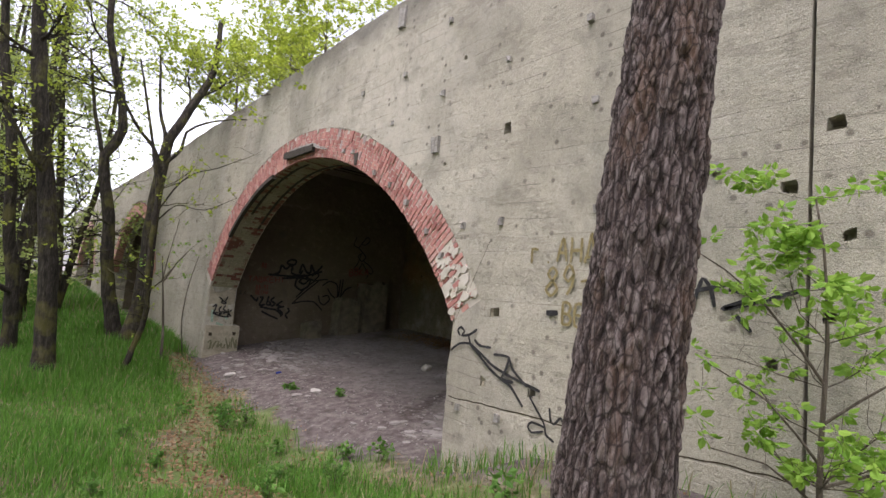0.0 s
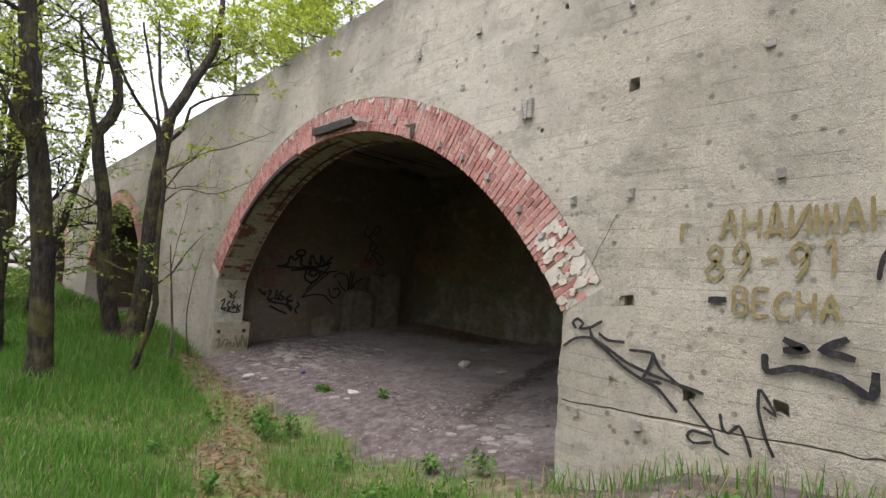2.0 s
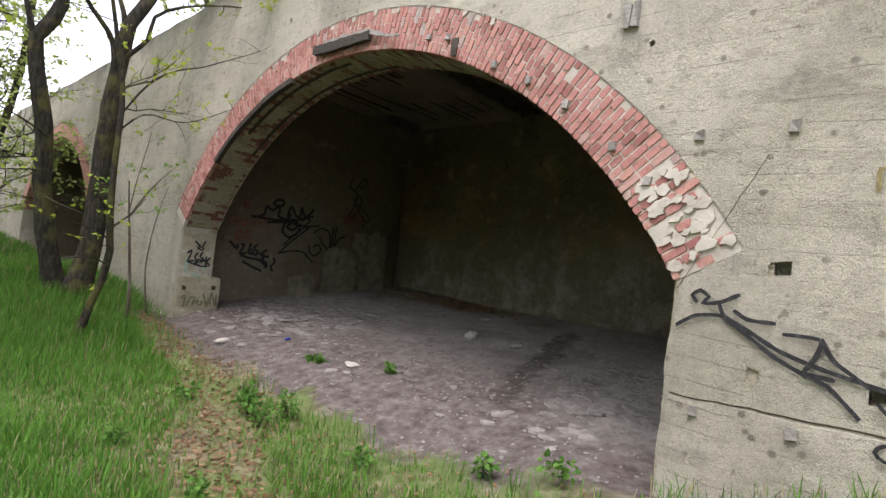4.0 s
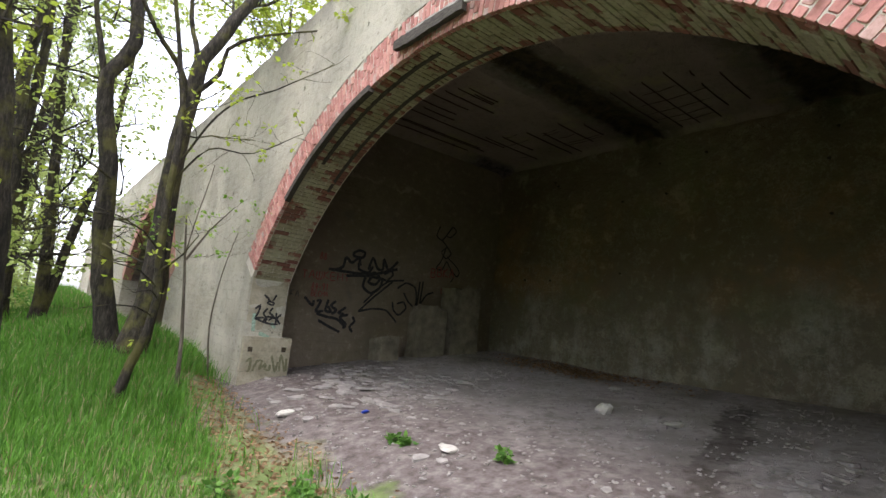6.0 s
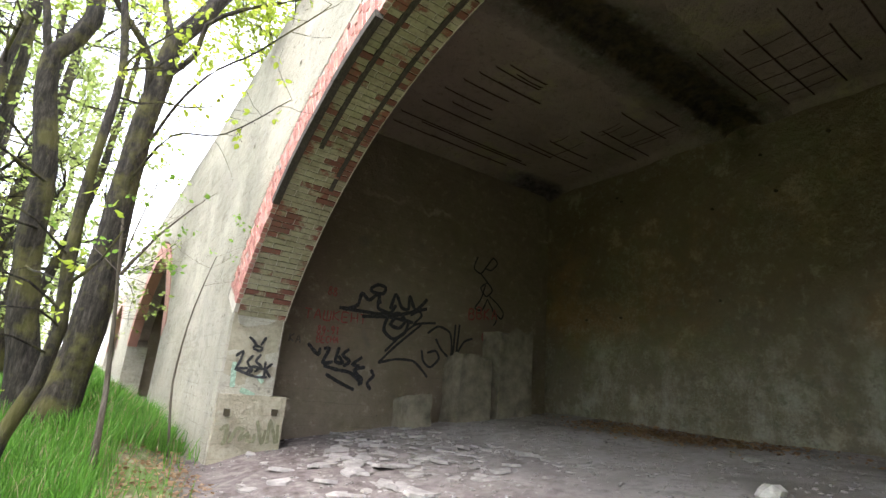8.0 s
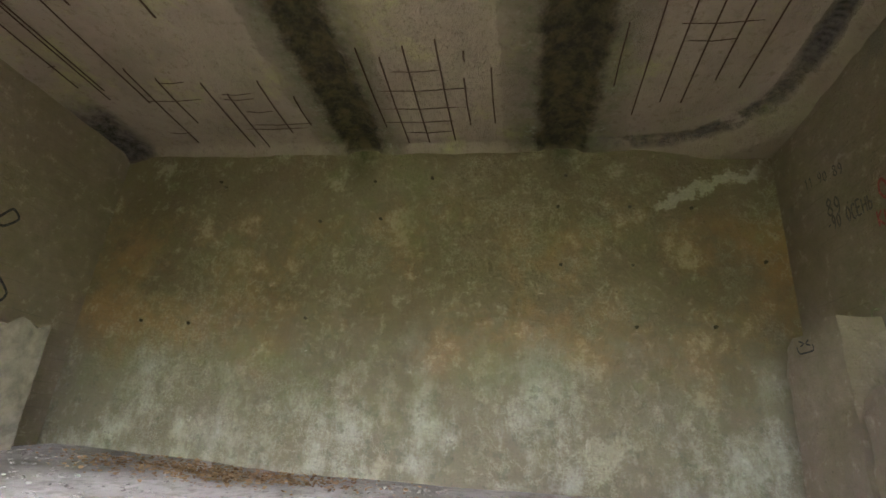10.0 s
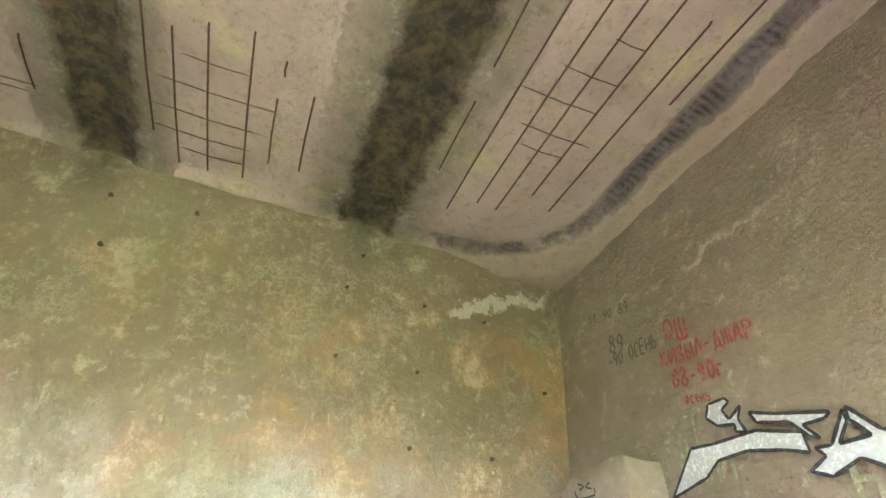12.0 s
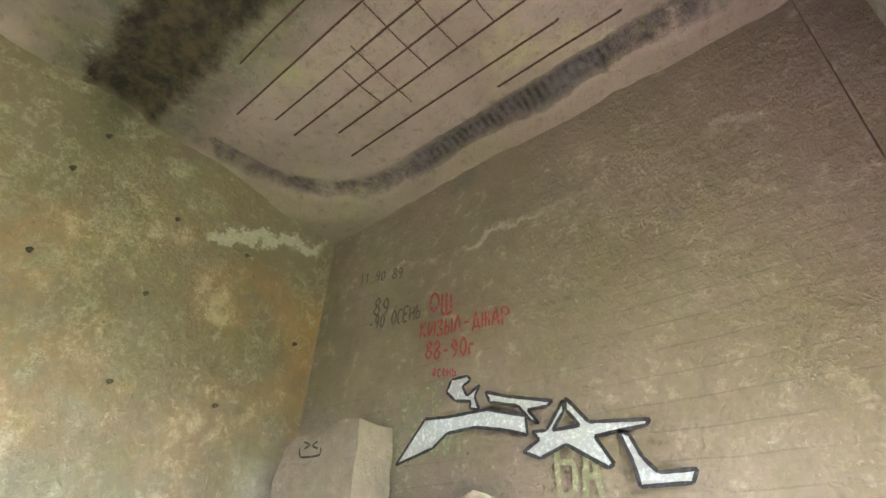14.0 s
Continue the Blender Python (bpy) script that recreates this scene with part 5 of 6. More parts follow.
stone("thin pale slab leaning on rubble", 8.4, 9.9, .2, .1, .03, 5, PALE, .6, 20)
stone("pale flat stone half in the grass", .75, 3.0, .2, .1, .06, 6, PALE, .6)

bm = bmesh.new()
tube(bm, [(-.07, 0, .02), (.02, 0, .022), (.03, 0, .022), (.06, 0, .02), (.075, 0, .02)], [.018, .02, .012, .012, .004], 10)
bl = tagged(part("plastic_bottle", bm, BLUE), "small crushed blue plastic bottle on the floor", "bottle")
bl.matrix_basis = pose(4.36, 10.9, ground_z(4.36, 10.9), 0, 0, 25)


def broken_block(label, x0, x1, y0, y1, z1, seed, mat=BLOCK, lean=0.0):
    """A broken upright piece of concrete that stands on the floor."""
    r = random.Random(seed)
    bm = bmesh.new()
    zb = min(ground_z(x0, y0), ground_z(x1, y1)) - .1
    nz = 16
    rows = []
    for k in range(nz + 1):
        z = zb + (z1 - zb) * k / nz
        sh = 1 - .05 * smooth((k / nz - .8) / .2)
        cx, cy = (x0 + x1) / 2 + lean * (z - zb), (y0 + y1) / 2
        row = []
        for i in range(24):
            a = 6.283 * i / 24
            c, s = math.cos(a), math.sin(a)
            q = 1 / max(abs(c), abs(s))
            p = Vector((cx + c * q * (x1 - x0) / 2 * sh, cy + s * q * (y1 - y0) / 2 * sh, z))
            p += .035 * noise.noise_vector(p * 3 + Vector((seed, 0, 0))) + .014 * noise.noise_vector(p * 11)
            p.z += (k / nz) ** 4 * (.12 * math.copysign(1, math.sin(seed * 2.4)) * (p.x - cx) + .045 * math.floor(2 * noise.noise((p.x * 4, p.y * 4, seed))))
            row.append(bm.verts.new(p))
        rows.append(row)
    for a, b in zip(rows, rows[1:]):
        strip(bm, a, b)
    bm.faces.new(rows[-1])
    bmesh.ops.recalc_face_normals(bm, faces=bm.faces)
    return tagged(part("concrete_block", bm, mat), label, "concrete block")


broken_block("low broken concrete stub against the graffiti wall", 6.4, 6.82, 13.9, 14.4, .90, 1)
broken_block("broken concrete block with a sloping top", 7.36, 8.05, 13.95, 14.45, 1.62, 2, lean=.02)
broken_block("tall upright concrete slab in the corner", 8.22, 9.02, 13.95, 14.45, 2.16, 3)
broken_block("tall broken concrete pillar beside the back corner", 8.42, 9.52, 4.54, 4.95, 2.52, 4, mat=TANB)
broken_block("lower broken concrete pillar with black marks", 7.2, 8.15, 4.6, 5.05, 1.82, 5, mat=TANB)


# timber plugs left in the wall
def wood_plug(y, z, w, h, out, tall=False):
    bm = bmesh.new()
    r = random.Random(int(y * 97 + z * 31))
    vs = box(bm, (XW - out, y - w / 2, z - h / 2), (XW + .10, y + w / 2, z + h / 2), .008, r)
    for v in vs[:4]:
        v.co.x += r.uniform(-.012, .012)
    return tagged(part("timber_plug", bm, WOOD_G), "weathered grey timber plug set in the wall", "timber plug", group="timber plugs of the wall")


PLUGS = "5.21,5.40 4.16,4.57 6.09,4.93 5.24,4.46 7.19,4.94 6.32,4.29 4.09,2.79 4.67,2.77 3.14,4.66 1.98,3.08 6.66,3.63 6.23,3.41 5.81,3.13 5.33,2.73 5.02,2.44 3.94,0.82 7.34,4.05 3.04,3.85 2.95,2.84 4.52,0.80 2.18,3.94 7.63,4.11"
for q in PLUGS.split():
    y, z = map(float, q.split(","))
    wood_plug(y, z, .06, .07, .02 + .02 * ((y * 7) % 1))
for y, z in ((6.29, 5.83), (5.29, 3.81)):
    for d in (-.035, .035):
        wood_plug(y + d, z, .06, .2 if z < 4 else .3, .04)
# dark block put in for the shade of a slot in the ring
bm = bmesh.new()
box(bm, (XW - .01, 7.2, 3.83), (XW + .05, 7.28, 4.02), .015)
tagged(part("timber_plug", bm, WOOD_D), "dark block in the brick ring in place of a shaded slot", "timber plug")
# a charred plank hangs on the crown of the ring
plank = new("hanging_plank")
plank.location = (XW - .05, 9.2, 4.33)
tagged(plank, "charred plank hanging along the crown of the arch", "plank")


def rough_board(pts, half_t, r):
    """A split board on edge through (y, z, half height) points."""
    bm = bmesh.new()
    rows = []
    for k, (y, z, h) in enumerate(fine_path([Vector(p) for p in pts], .06, 0)):
        e = [r.uniform(-.008, .008) for _ in range(4)]
        rows.append([bm.verts.new(p) for p in ((-half_t, y, z - h + e[0]), (half_t, y, z - h + e[1]), (half_t, y, z + h + e[2]), (-half_t, y, z + h + e[3]))])
    for a, b in zip(rows, rows[1:]):
        strip(bm, a, b)
    bm.faces.new(rows[0])
    bm.faces.new(rows[-1])
    bmesh.ops.recalc_face_normals(bm, faces=bm.faces)
    return bm


part("board", rough_board([(.66, .01, .06), (.2, -.005, .065), (-.55, -.01, .055)], .03, random.Random(2)), WOOD_D, plank)
part("splinter", rough_board([(.45, .085, .012), (0, .08, .02), (-.5, .05, .03), (-.8, -.05, .02), (-1.1, -.12, .006)], .012, random.Random(3)), WOOD_G, plank, "grey split splinter")

# small bolt holes of the back wall: low rings, their inner shade a dark colour
TIE_HOLES = "10.16,4.82 9.27,4.88 7.29,4.90 7.41,4.40 6.43,4.40 5.62,4.38 6.44,3.53 6.44,2.69 10.91,2.64 7.38,3.52 4.79,3.61 12.74,4.82 10.94,4.14 5.49,2.73 10.00,4.19 12.64,4.72 12.69,2.50 13.46,2.51"
HOLE = plain_mat("dark_recess_fill", (0.06, 0.048, 0.03), .95)
for q in TIE_HOLES.split():
    y, z = map(float, q.split(","))
    bm = bmesh.new()
    rim = [(y + .024 * math.cos(a) * (1 + .3 * math.sin(3 * a + y)), z + .022 * math.sin(a)) for a in [6.283 * i / 10 for i in range(10)]]
    a = [bm.verts.new((XB - .03, p, v)) for p, v in rim]
    b = [bm.verts.new((XB + .1, p, v)) for p, v in rim]
    strip(bm, a, b)
    c = [bm.verts.new((XB - .012, y + (p - y) * .75, z + (v - z) * .75)) for p, v in rim]
    strip(bm, a, c)
    bm.faces.new(c)
    tagged(part("tie_hole", bm, HOLE), "tie hole of the back wall, its inner shade a dark cap", "hole", group="tie holes of the back wall", kind="structure")

# the plinth is not cut: dark boxes on its face give the sockets' shade
for x, z in ((3.71, .53), (4.28, .55)):
    bm = bmesh.new()
    box(bm, (x - .035, JL - .078, z - .04), (x + .035, JL - .02, z + .04), .005)
    tagged(part("tie_hole", bm, HOLE), "square dark box on the pier plinth in place of a shaded socket", "hole", kind="structure")

# ---- writing and spray paint ----
GLYPHS = {
    "А": "0,0 .5,1 1,0|.2,.38 .8,.38", "Н": "0,0 0,1|1,0 1,1|0,.5 1,.5", "Д": "0,-.15 .05,.08 .95,.08 1,-.15|.15,.08 .5,1 .85,.08", "И": "0,1 0,0 1,1 1,0",
    "Ж": "0,.05 0,.95|.5,.05 .5,.95|1,.05 1,.95|0,.5 1,.5", "В": "0,0 0,1 .7,1 .85,.78 .6,.54 0,.54|.6,.54 1,.3 .75,0 0,0", "Е": "1,0 0,0 0,1 1,1|0,.52 .8,.52", "С": "1,.85 .6,1 .2,.9 0,.5 .2,.1 .6,0 1,.15",
    "г": "0,0 0,.6 .7,.6", ".": ".4,0 .55,.02", "-": ".1,.45 .9,.45", "8": ".5,.55 .1,.78 .5,1 .9,.78 .5,.55 0,.25 .5,0 1,.25 .5,.55", "9": ".9,.7 .5,.45 .1,.7 .5,1 .9,.75 .8,.3 .4,0", "1": ".2,.75 .6,1 .6,0",
    "0": ".5,0 .1,.3 .1,.7 .5,1 .9,.7 .9,.3 .5,0", "Т": "0,1 1,1|.5,0 .5,1", "Л": "0,0 .5,1 1,0", "М": "0,0 .1,1 .5,.4 .9,1 1,0", "К": "0,0 0,1|.9,1 0,.5 1,0", "О": ".5,0 0,.4 .1,.8 .5,1 .9,.8 1,.4 .5,0",
    "Ш": "0,1 0,0 1,0 1,1|.5,0 .5,1", "З": "0,.85 .5,1 .9,.78 .4,.53 .95,.25 .5,0 0,.12", "Ы": "0,1 0,0 .5,.1 .5,.45 0,.5|1,0 1,1", "Р": "0,0 0,1 .8,.95 .85,.6 0,.5", "Ь": ".1,1 .1,0 .8,.05 .8,.42 .1,.5", "У": "0,1 .5,.45|1,1 .3,0",
    "Г": "0,0 0,1 .9,1", "Б": ".9,1 0,1 0,0 .9,.05 .9,.5 0,.55", "о": ".5,0 .1,.3 .5,.6 .9,.3 .5,0", "с": ".9,.5 .4,.6 .1,.3 .4,0 .9,.1", "е": ".1,.3 .9,.35 .5,.6 .1,.3 .5,0 .9,.1", "н": "0,0 0,.6|.9,0 .9,.6|0,.3 .9,.3", "ь": ".1,.6 .1,0 .8,.05 .8,.3 .1,.33"}


def on_plane(axis_name, value, u, z, lift):
    if axis_name == "x":
        return (value - lift, u, z)
    return (u, value - lift if value > 9 else value + lift, z)


def ribbon(bm, pts, width, axis_name, value, lift, r):
    """A flat painted stroke along (u, z) points, with soft corners and uneven width."""
    fine = []
    for i in range(len(pts) - 1):
        p0, p1, p2, p3 = pts[max(0, i - 1)], pts[i], pts[i + 1], pts[min(len(pts) - 1, i + 2)]
        n = max(2, int(math.hypot(p2[0] - p1[0], p2[1] - p1[1]) / .03))
        for k in range(n):
            t = k / n
            fine.append(tuple(.5 * (2 * p1[q] + .7 * (p2[q] - p0[q]) * t + (2 * p1[q] * 0 + .7 * (2 * p0[q] - 5 * p1[q] + 4 * p2[q] - p3[q]) + .3 * (2 * p2[q] - 2 * p1[q]) * 0) * t * t + .7 * (3 * p1[q] - p0[q] - 3 * p2[q] + p3[q]) * t ** 3 + .6 * (p2[q] - p1[q]) * t) for q in (0, 1)))
    fine.append(pts[-1])
    last = None
    for i, (u, z) in enumerate(fine):
        a, b = fine[max(0, i - 1)], fine[min(len(fine) - 1, i + 1)]
        du, dz = b[0] - a[0], b[1] - a[1]
        m = math.hypot(du, dz) or 1
        w = width / 2 * r.uniform(.86, 1.14) * (.75 if i in (0, len(fine) - 1) else 1)
        e = (-dz / m * w, du / m * w)
        now = [bm.verts.new(on_plane(axis_name, value, u + e[0], z + e[1], lift)), bm.verts.new(on_plane(axis_name, value, u - e[0], z - e[1], lift))]
        if last:
            bm.faces.new((last[0], now[0], now[1], last[1]))
        last = now


LIFTS = [0.016]


def next_lift():
    LIFTS[0] = 0.016 + (LIFTS[0] - .016 + .0011) % .009
    return LIFTS[0]


def pairs(s):
    return [tuple(map(float, q.split(","))) for q in s.split()]


def strokes(name, axis_name, value, width, mat, label, lines):
    bm, r = bmesh.new(), random.Random(len(label))
    lift = next_lift()
    for i, s in enumerate(lines):
        ribbon(bm, pairs(s), width, axis_name, value, lift + .0006 * i, r)
    return tagged(part(name, bm, mat), label, "graffiti")


def lettering(text, axis_name, value, start, end, height, width, mat, label):
    """Hand-painted letters from start to end along the wall."""
    r = random.Random(len(text))
    root = new("painted_writing")
    tagged(root, label, "writing")
    off = Vector(on_plane(axis_name, value, start[0], start[1], 0))
    root.location = off
    lift = next_lift()
    n = len(text)
    for i, ch in enumerate(text):
        a, b = (i + .08) / n, (i + .78) / n
        if ch not in GLYPHS:
            continue
        bm = bmesh.new()
        lean, drop = r.uniform(-.04, .04), r.uniform(-.06, .06)
        for k, s in enumerate(GLYPHS[ch].split("|")):
            pts = []
            for x, y in pairs(s):
                t = a + (b - a) * x + lean * (y - .5) / n
                pts.append((start[0] + (end[0] - start[0]) * t, start[1] + (end[1] - start[1]) * t + (y + drop) * height * r.uniform(.95, 1.05)))
            ribbon(bm, pts, width, axis_name, value, lift + .0008 * k, r)
        for v in bm.verts:
            v.co -= off
        part("letter", bm, mat, root)
    return root


def sprayed_shape(label, s):
    """A filled white shape with a black outline on the right wall."""
    pts = pairs(s)
    root = new("graffiti_piece")
    root.location = (pts[0][0], YR + .02, pts[0][1])
    tagged(root, label, "graffiti")
    off = Vector(root.location)
    bm = bmesh.new()
    co, _, tris, _, _, _ = geometry.delaunay_2d_cdt([Vector(p) for p in pts], [(i, (i + 1) % len(pts)) for i in range(len(pts))], [list(range(len(pts)))], 1, 1e-5)
    vs = [bm.verts.new(Vector((p.x, YR + .027, p.y)) - off) for p in co]
    for t in tris:
        bm.faces.new([vs[i] for i in t])
    part("white_fill", bm, WHITE, root, "white sprayed fill")
    bm = bmesh.new()
    loop = pts + [pts[0]]
    for a, b in zip(loop, loop[1:]):
        ribbon(bm, [a, b], .026, "y", YR, .031, rng)
    for v in bm.verts:
        v.co -= off
    part("black_outline", bm, BLACK, root, "black sprayed outline")


lettering("г.АНДИЖАН", "x", XW, (3.65, 2.36), (2.30, 2.41), 0.22, 0.027, OCHRE, "ochre painted town name on the concrete wall")
lettering("89-91", "x", XW, (3.46, 2.04), (2.55, 2.12), 0.26, 0.028, OCHRE, "ochre painted years on the concrete wall")
lettering("ВЕСНА", "x", XW, (3.25, 1.81), (2.58, 1.80), 0.18, 0.027, OCHRE, "ochre painted word on the concrete wall")
def wall_crack(label, width, line):
    bm = bmesh.new()
    pts = pairs(line)
    fine = []
    for a, b in zip(pts, pts[1:]):
        n = max(1, int(math.hypot(b[0] - a[0], b[1] - a[1]) / .08))
        fine += [(a[0] + (b[0] - a[0]) * k / n + rng.uniform(-.008, .008), a[1] + (b[1] - a[1]) * k / n + rng.uniform(-.008, .008)) for k in range(n)]
    ribbon(bm, fine + [pts[-1]], width, "x", XW, .004, rng)
    tagged(part("wall_crack", bm, HOLE), label, "crack", kind="structure")


wall_crack("dark open joint above the footing course", .011, " ".join("%.2f,%.3f" % (JR - .04 - .1 * k, ledge_z(JR - .04 - .1 * k) + .012) for k in range(33)))
wall_crack("thin dark crack beside the arch haunch", .004, "4.71,1.65 4.53,2.00 4.40,2.25 4.22,2.61")
strokes("graffiti", "x", XW, 0.055, BLACK, "black spray smear on the concrete wall", (
    "3.42,1.90 3.35,1.90 3.29,1.91",
))
strokes("graffiti", "x", XW, 0.028, BLACK, "long black sprayed tag low on the concrete wall", (
    "4.69,1.38 4.56,1.47 4.40,1.49 4.24,1.42 4.05,1.32 3.85,1.26 3.65,1.22 3.43,1.18",
    "4.56,1.56 4.60,1.61 4.55,1.65 4.49,1.61 4.53,1.56 4.42,1.58 4.30,1.65",
    "4.42,1.57 4.38,1.48 4.27,1.41 4.08,1.28 3.93,1.21 3.79,1.16 3.68,1.06 3.62,1.00",
    "4.33,1.54 4.24,1.49 4.08,1.49",
    "4.04,1.43 3.84,1.43 3.86,1.31 3.92,1.20",
    "3.84,1.44 3.77,1.32 3.67,1.25 3.58,1.19",
    "3.94,1.21 3.75,1.20",
))
strokes("graffiti", "x", XW, 0.022, BLACK, "black sprayed scrawl running into the grass", (
    "3.55,1.12 3.46,1.02 3.36,0.91 3.33,0.82 3.24,0.78",
    "3.36,0.84 3.49,0.80 3.54,0.84 3.50,0.89 3.34,0.88",
    "3.31,1.06 3.29,0.96 3.25,0.93 3.18,1.00 3.12,0.88 3.10,0.80",
    "3.06,1.29 3.06,1.14 3.01,0.95 2.96,0.84",
    "3.05,1.29 2.98,1.18 2.95,1.12 3.03,1.17",
))
strokes("graffiti", "x", XW, 0.05, BLACK, "thick black sprayed sign on the concrete wall", (
    "3.03,1.54 3.01,1.42 2.83,1.47 2.60,1.44 2.44,1.35 2.42,1.51",
    "2.92,1.66 2.84,1.62 2.78,1.60 2.92,1.58",
    "2.56,1.70 2.70,1.61 2.60,1.59 2.52,1.57",
))
strokes("graffiti", "x", XW, 0.03, BLACK, "large black sprayed tag beside the pine", (
    "2.41,2.09 2.39,2.22 2.33,2.34 2.24,2.42 2.12,2.48",
    "2.30,2.27 2.22,2.22 2.12,2.23",
    "2.26,2.12 2.19,2.13 2.11,2.14",
    "2.22,2.23 2.21,2.12 2.21,2.07",
))
strokes("graffiti", "x", XW, 0.03, BLACK, "large black sprayed tag beside the pine", (
    "2.10,2.06 2.04,2.26 1.98,2.19 1.95,2.06",
    "2.09,2.17 1.85,2.23",
    "1.86,2.19 1.70,2.15 1.90,2.05 1.66,2.12 1.42,2.21",
    "1.81,2.02 1.71,1.91",
))
strokes("graffiti", "x", XW, 0.05, FADED, "faint grey spray on the concrete wall", (
    "2.22,2.02 2.11,2.00",
    "2.19,1.93 2.13,1.92",
))
strokes("graffiti", "y", JL, 0.034, BLACK, "black sprayed tag on the pale pier", (
    "3.83,1.44 3.90,1.39 3.95,1.32",
    "4.04,1.46 3.99,1.35",
    "3.90,1.30 3.99,1.28 4.01,1.32 3.92,1.34 3.90,1.30",
    "3.71,1.19 3.79,1.26 3.77,1.13 3.74,1.05 3.88,1.06",
    "3.92,1.22 3.86,1.13 3.93,1.04 3.90,1.00",
    "4.01,1.24 3.96,1.15 4.04,1.09 3.96,1.02",
    "4.08,1.16 4.09,0.97",
    "4.17,1.14 4.10,1.06 4.17,0.97",
    "3.72,1.04 3.87,0.99 4.01,0.96 4.13,0.97",
    "3.87,1.00 3.93,1.08 4.09,1.06",
))
strokes("graffiti", "y", JL, 0.06, TURQ, "faint green spray smears on the pale pier", (
    "3.71,1.12 3.72,0.96 3.73,0.82",
    "3.83,0.80 4.01,0.74",
    "4.01,0.98 4.09,0.90",
))
strokes("graffiti", "y", JL - .07, 0.04, GREEN, "dark green scrawl on the low plinth", (
    "3.67,0.33 3.74,0.39 3.74,0.22 3.71,0.17",
    "3.79,0.19 3.85,0.35 3.93,0.35 3.90,0.22 4.00,0.32",
    "4.01,0.30 3.99,0.22 4.07,0.21 4.07,0.30",
    "4.08,0.45 4.17,0.19 4.20,0.35",
    "4.24,0.19 4.24,0.46 4.34,0.19",
    "4.34,0.41 4.36,0.19",
))
strokes("graffiti", "y", YL, 0.06, BLACK, "large dense black sprayed tag on the side wall", (
    "5.42,2.10 5.63,2.21 5.68,2.41 5.82,2.32 5.97,2.44 6.03,2.29",
    "5.82,2.51 5.95,2.60 6.10,2.58 6.07,2.47 5.88,2.46 5.82,2.51",
    "6.01,2.46 6.00,2.22 6.24,2.17 6.33,2.32",
    "6.23,2.23 6.31,2.50 6.45,2.29 6.58,2.29 6.59,2.51 6.73,2.29 6.95,2.52",
    "5.32,2.12 5.93,2.12 6.35,2.15 6.96,2.35",
    "5.73,2.04 6.25,2.10 6.70,2.07",
    "6.36,2.12 6.26,1.98 6.43,1.94 6.54,2.08 6.40,2.19 6.20,2.09 6.15,1.87 6.34,1.75 6.55,1.88 6.61,2.08",
))
strokes("graffiti", "y", YL, 0.055, BLACK, "small black sprayed tag on the side wall", (
    "4.90,1.51 5.08,1.36 5.10,1.47",
    "5.16,1.46 5.25,1.47 5.17,1.25 5.33,1.28",
    "5.41,1.51 5.37,1.29 5.50,1.28 5.41,1.38",
    "5.58,1.50 5.48,1.40 5.61,1.31 5.51,1.23",
    "5.82,1.40 5.66,1.27 5.79,1.26",
    "5.89,1.25 5.70,1.19 5.86,1.06 5.80,0.97",
    "5.19,1.21 5.41,1.17 5.65,1.14 5.87,0.99",
    "5.24,1.09 5.49,0.98 5.74,0.89",
    "5.99,1.22 6.05,1.13 5.95,1.01 6.03,0.91",
))
strokes("graffiti", "y", YL, 0.042, BLACK, "big looping black spray strokes on the side wall", (
    "6.21,1.53 6.45,1.79 6.76,2.05 7.17,2.13",
    "6.11,1.34 6.41,1.65 6.87,2.06",
    "6.11,1.34 6.44,1.43 6.77,1.43 6.96,1.30 7.08,1.19",
    "6.70,2.04 6.86,2.21 6.79,2.28 6.63,2.18",
    "7.01,1.93 7.23,2.08 7.49,2.00 7.55,1.70 7.50,1.22",
    "7.19,1.86 7.33,1.68 7.60,1.51 7.69,1.62",
    "6.92,1.63 6.97,1.45 7.12,1.36 7.29,1.52 7.21,1.65 7.04,1.60",
    "7.60,2.16 7.59,1.81 7.56,1.23",
    "7.69,2.18 7.66,1.71 7.63,1.41",
    "8.01,1.96 7.82,1.88 7.68,1.67",
))
strokes("graffiti", "y", YL, 0.034, BLACK, "black scribble figure on the side wall", (
    "8.03,3.54 7.95,3.30 8.12,3.22 8.28,3.42 8.41,3.59 8.53,3.50 8.37,3.33 8.22,3.35",
    "8.12,3.22 8.30,3.08 8.43,2.94 8.29,2.80 8.14,2.94 8.30,3.08",
    "8.25,3.02 8.16,2.73 8.03,2.54 8.20,2.52 8.32,2.75",
    "8.36,2.82 8.59,2.69 8.74,2.54 8.68,2.42 8.48,2.56 8.32,2.75",
    "8.45,2.56 8.58,2.41 8.50,2.26",
))
strokes("graffiti", "y", 4.95, 0.018, BLACK, "small black face mark on the concrete block", (
    "9.13,2.41 9.03,2.37 9.11,2.35",
    "8.93,2.39 9.00,2.36 8.91,2.33",
    "9.18,2.36 9.14,2.28 8.87,2.27 8.87,2.33",
))
lettering("88", "y", YL, (5.10, 2.28), (5.27, 2.30), 0.13, 0.02, RED, "red painted number on the side wall")
lettering("КА", "y", YL, (4.60, 1.50), (4.80, 1.50), 0.12, 0.02, FADED, "faded black letters on the side wall")
lettering("ТАШКЕНТ", "y", YL, (4.77, 1.88), (5.84, 1.93), 0.15, 0.022, RED, "red painted name on the side wall")
lettering("89-91", "y", YL, (5.01, 1.66), (5.38, 1.69), 0.13, 0.02, RED, "red painted years on the side wall")
lettering("ВЕСНА", "y", YL, (5.02, 1.54), (5.39, 1.57), 0.1, 0.018, RED, "red painted word on the side wall")
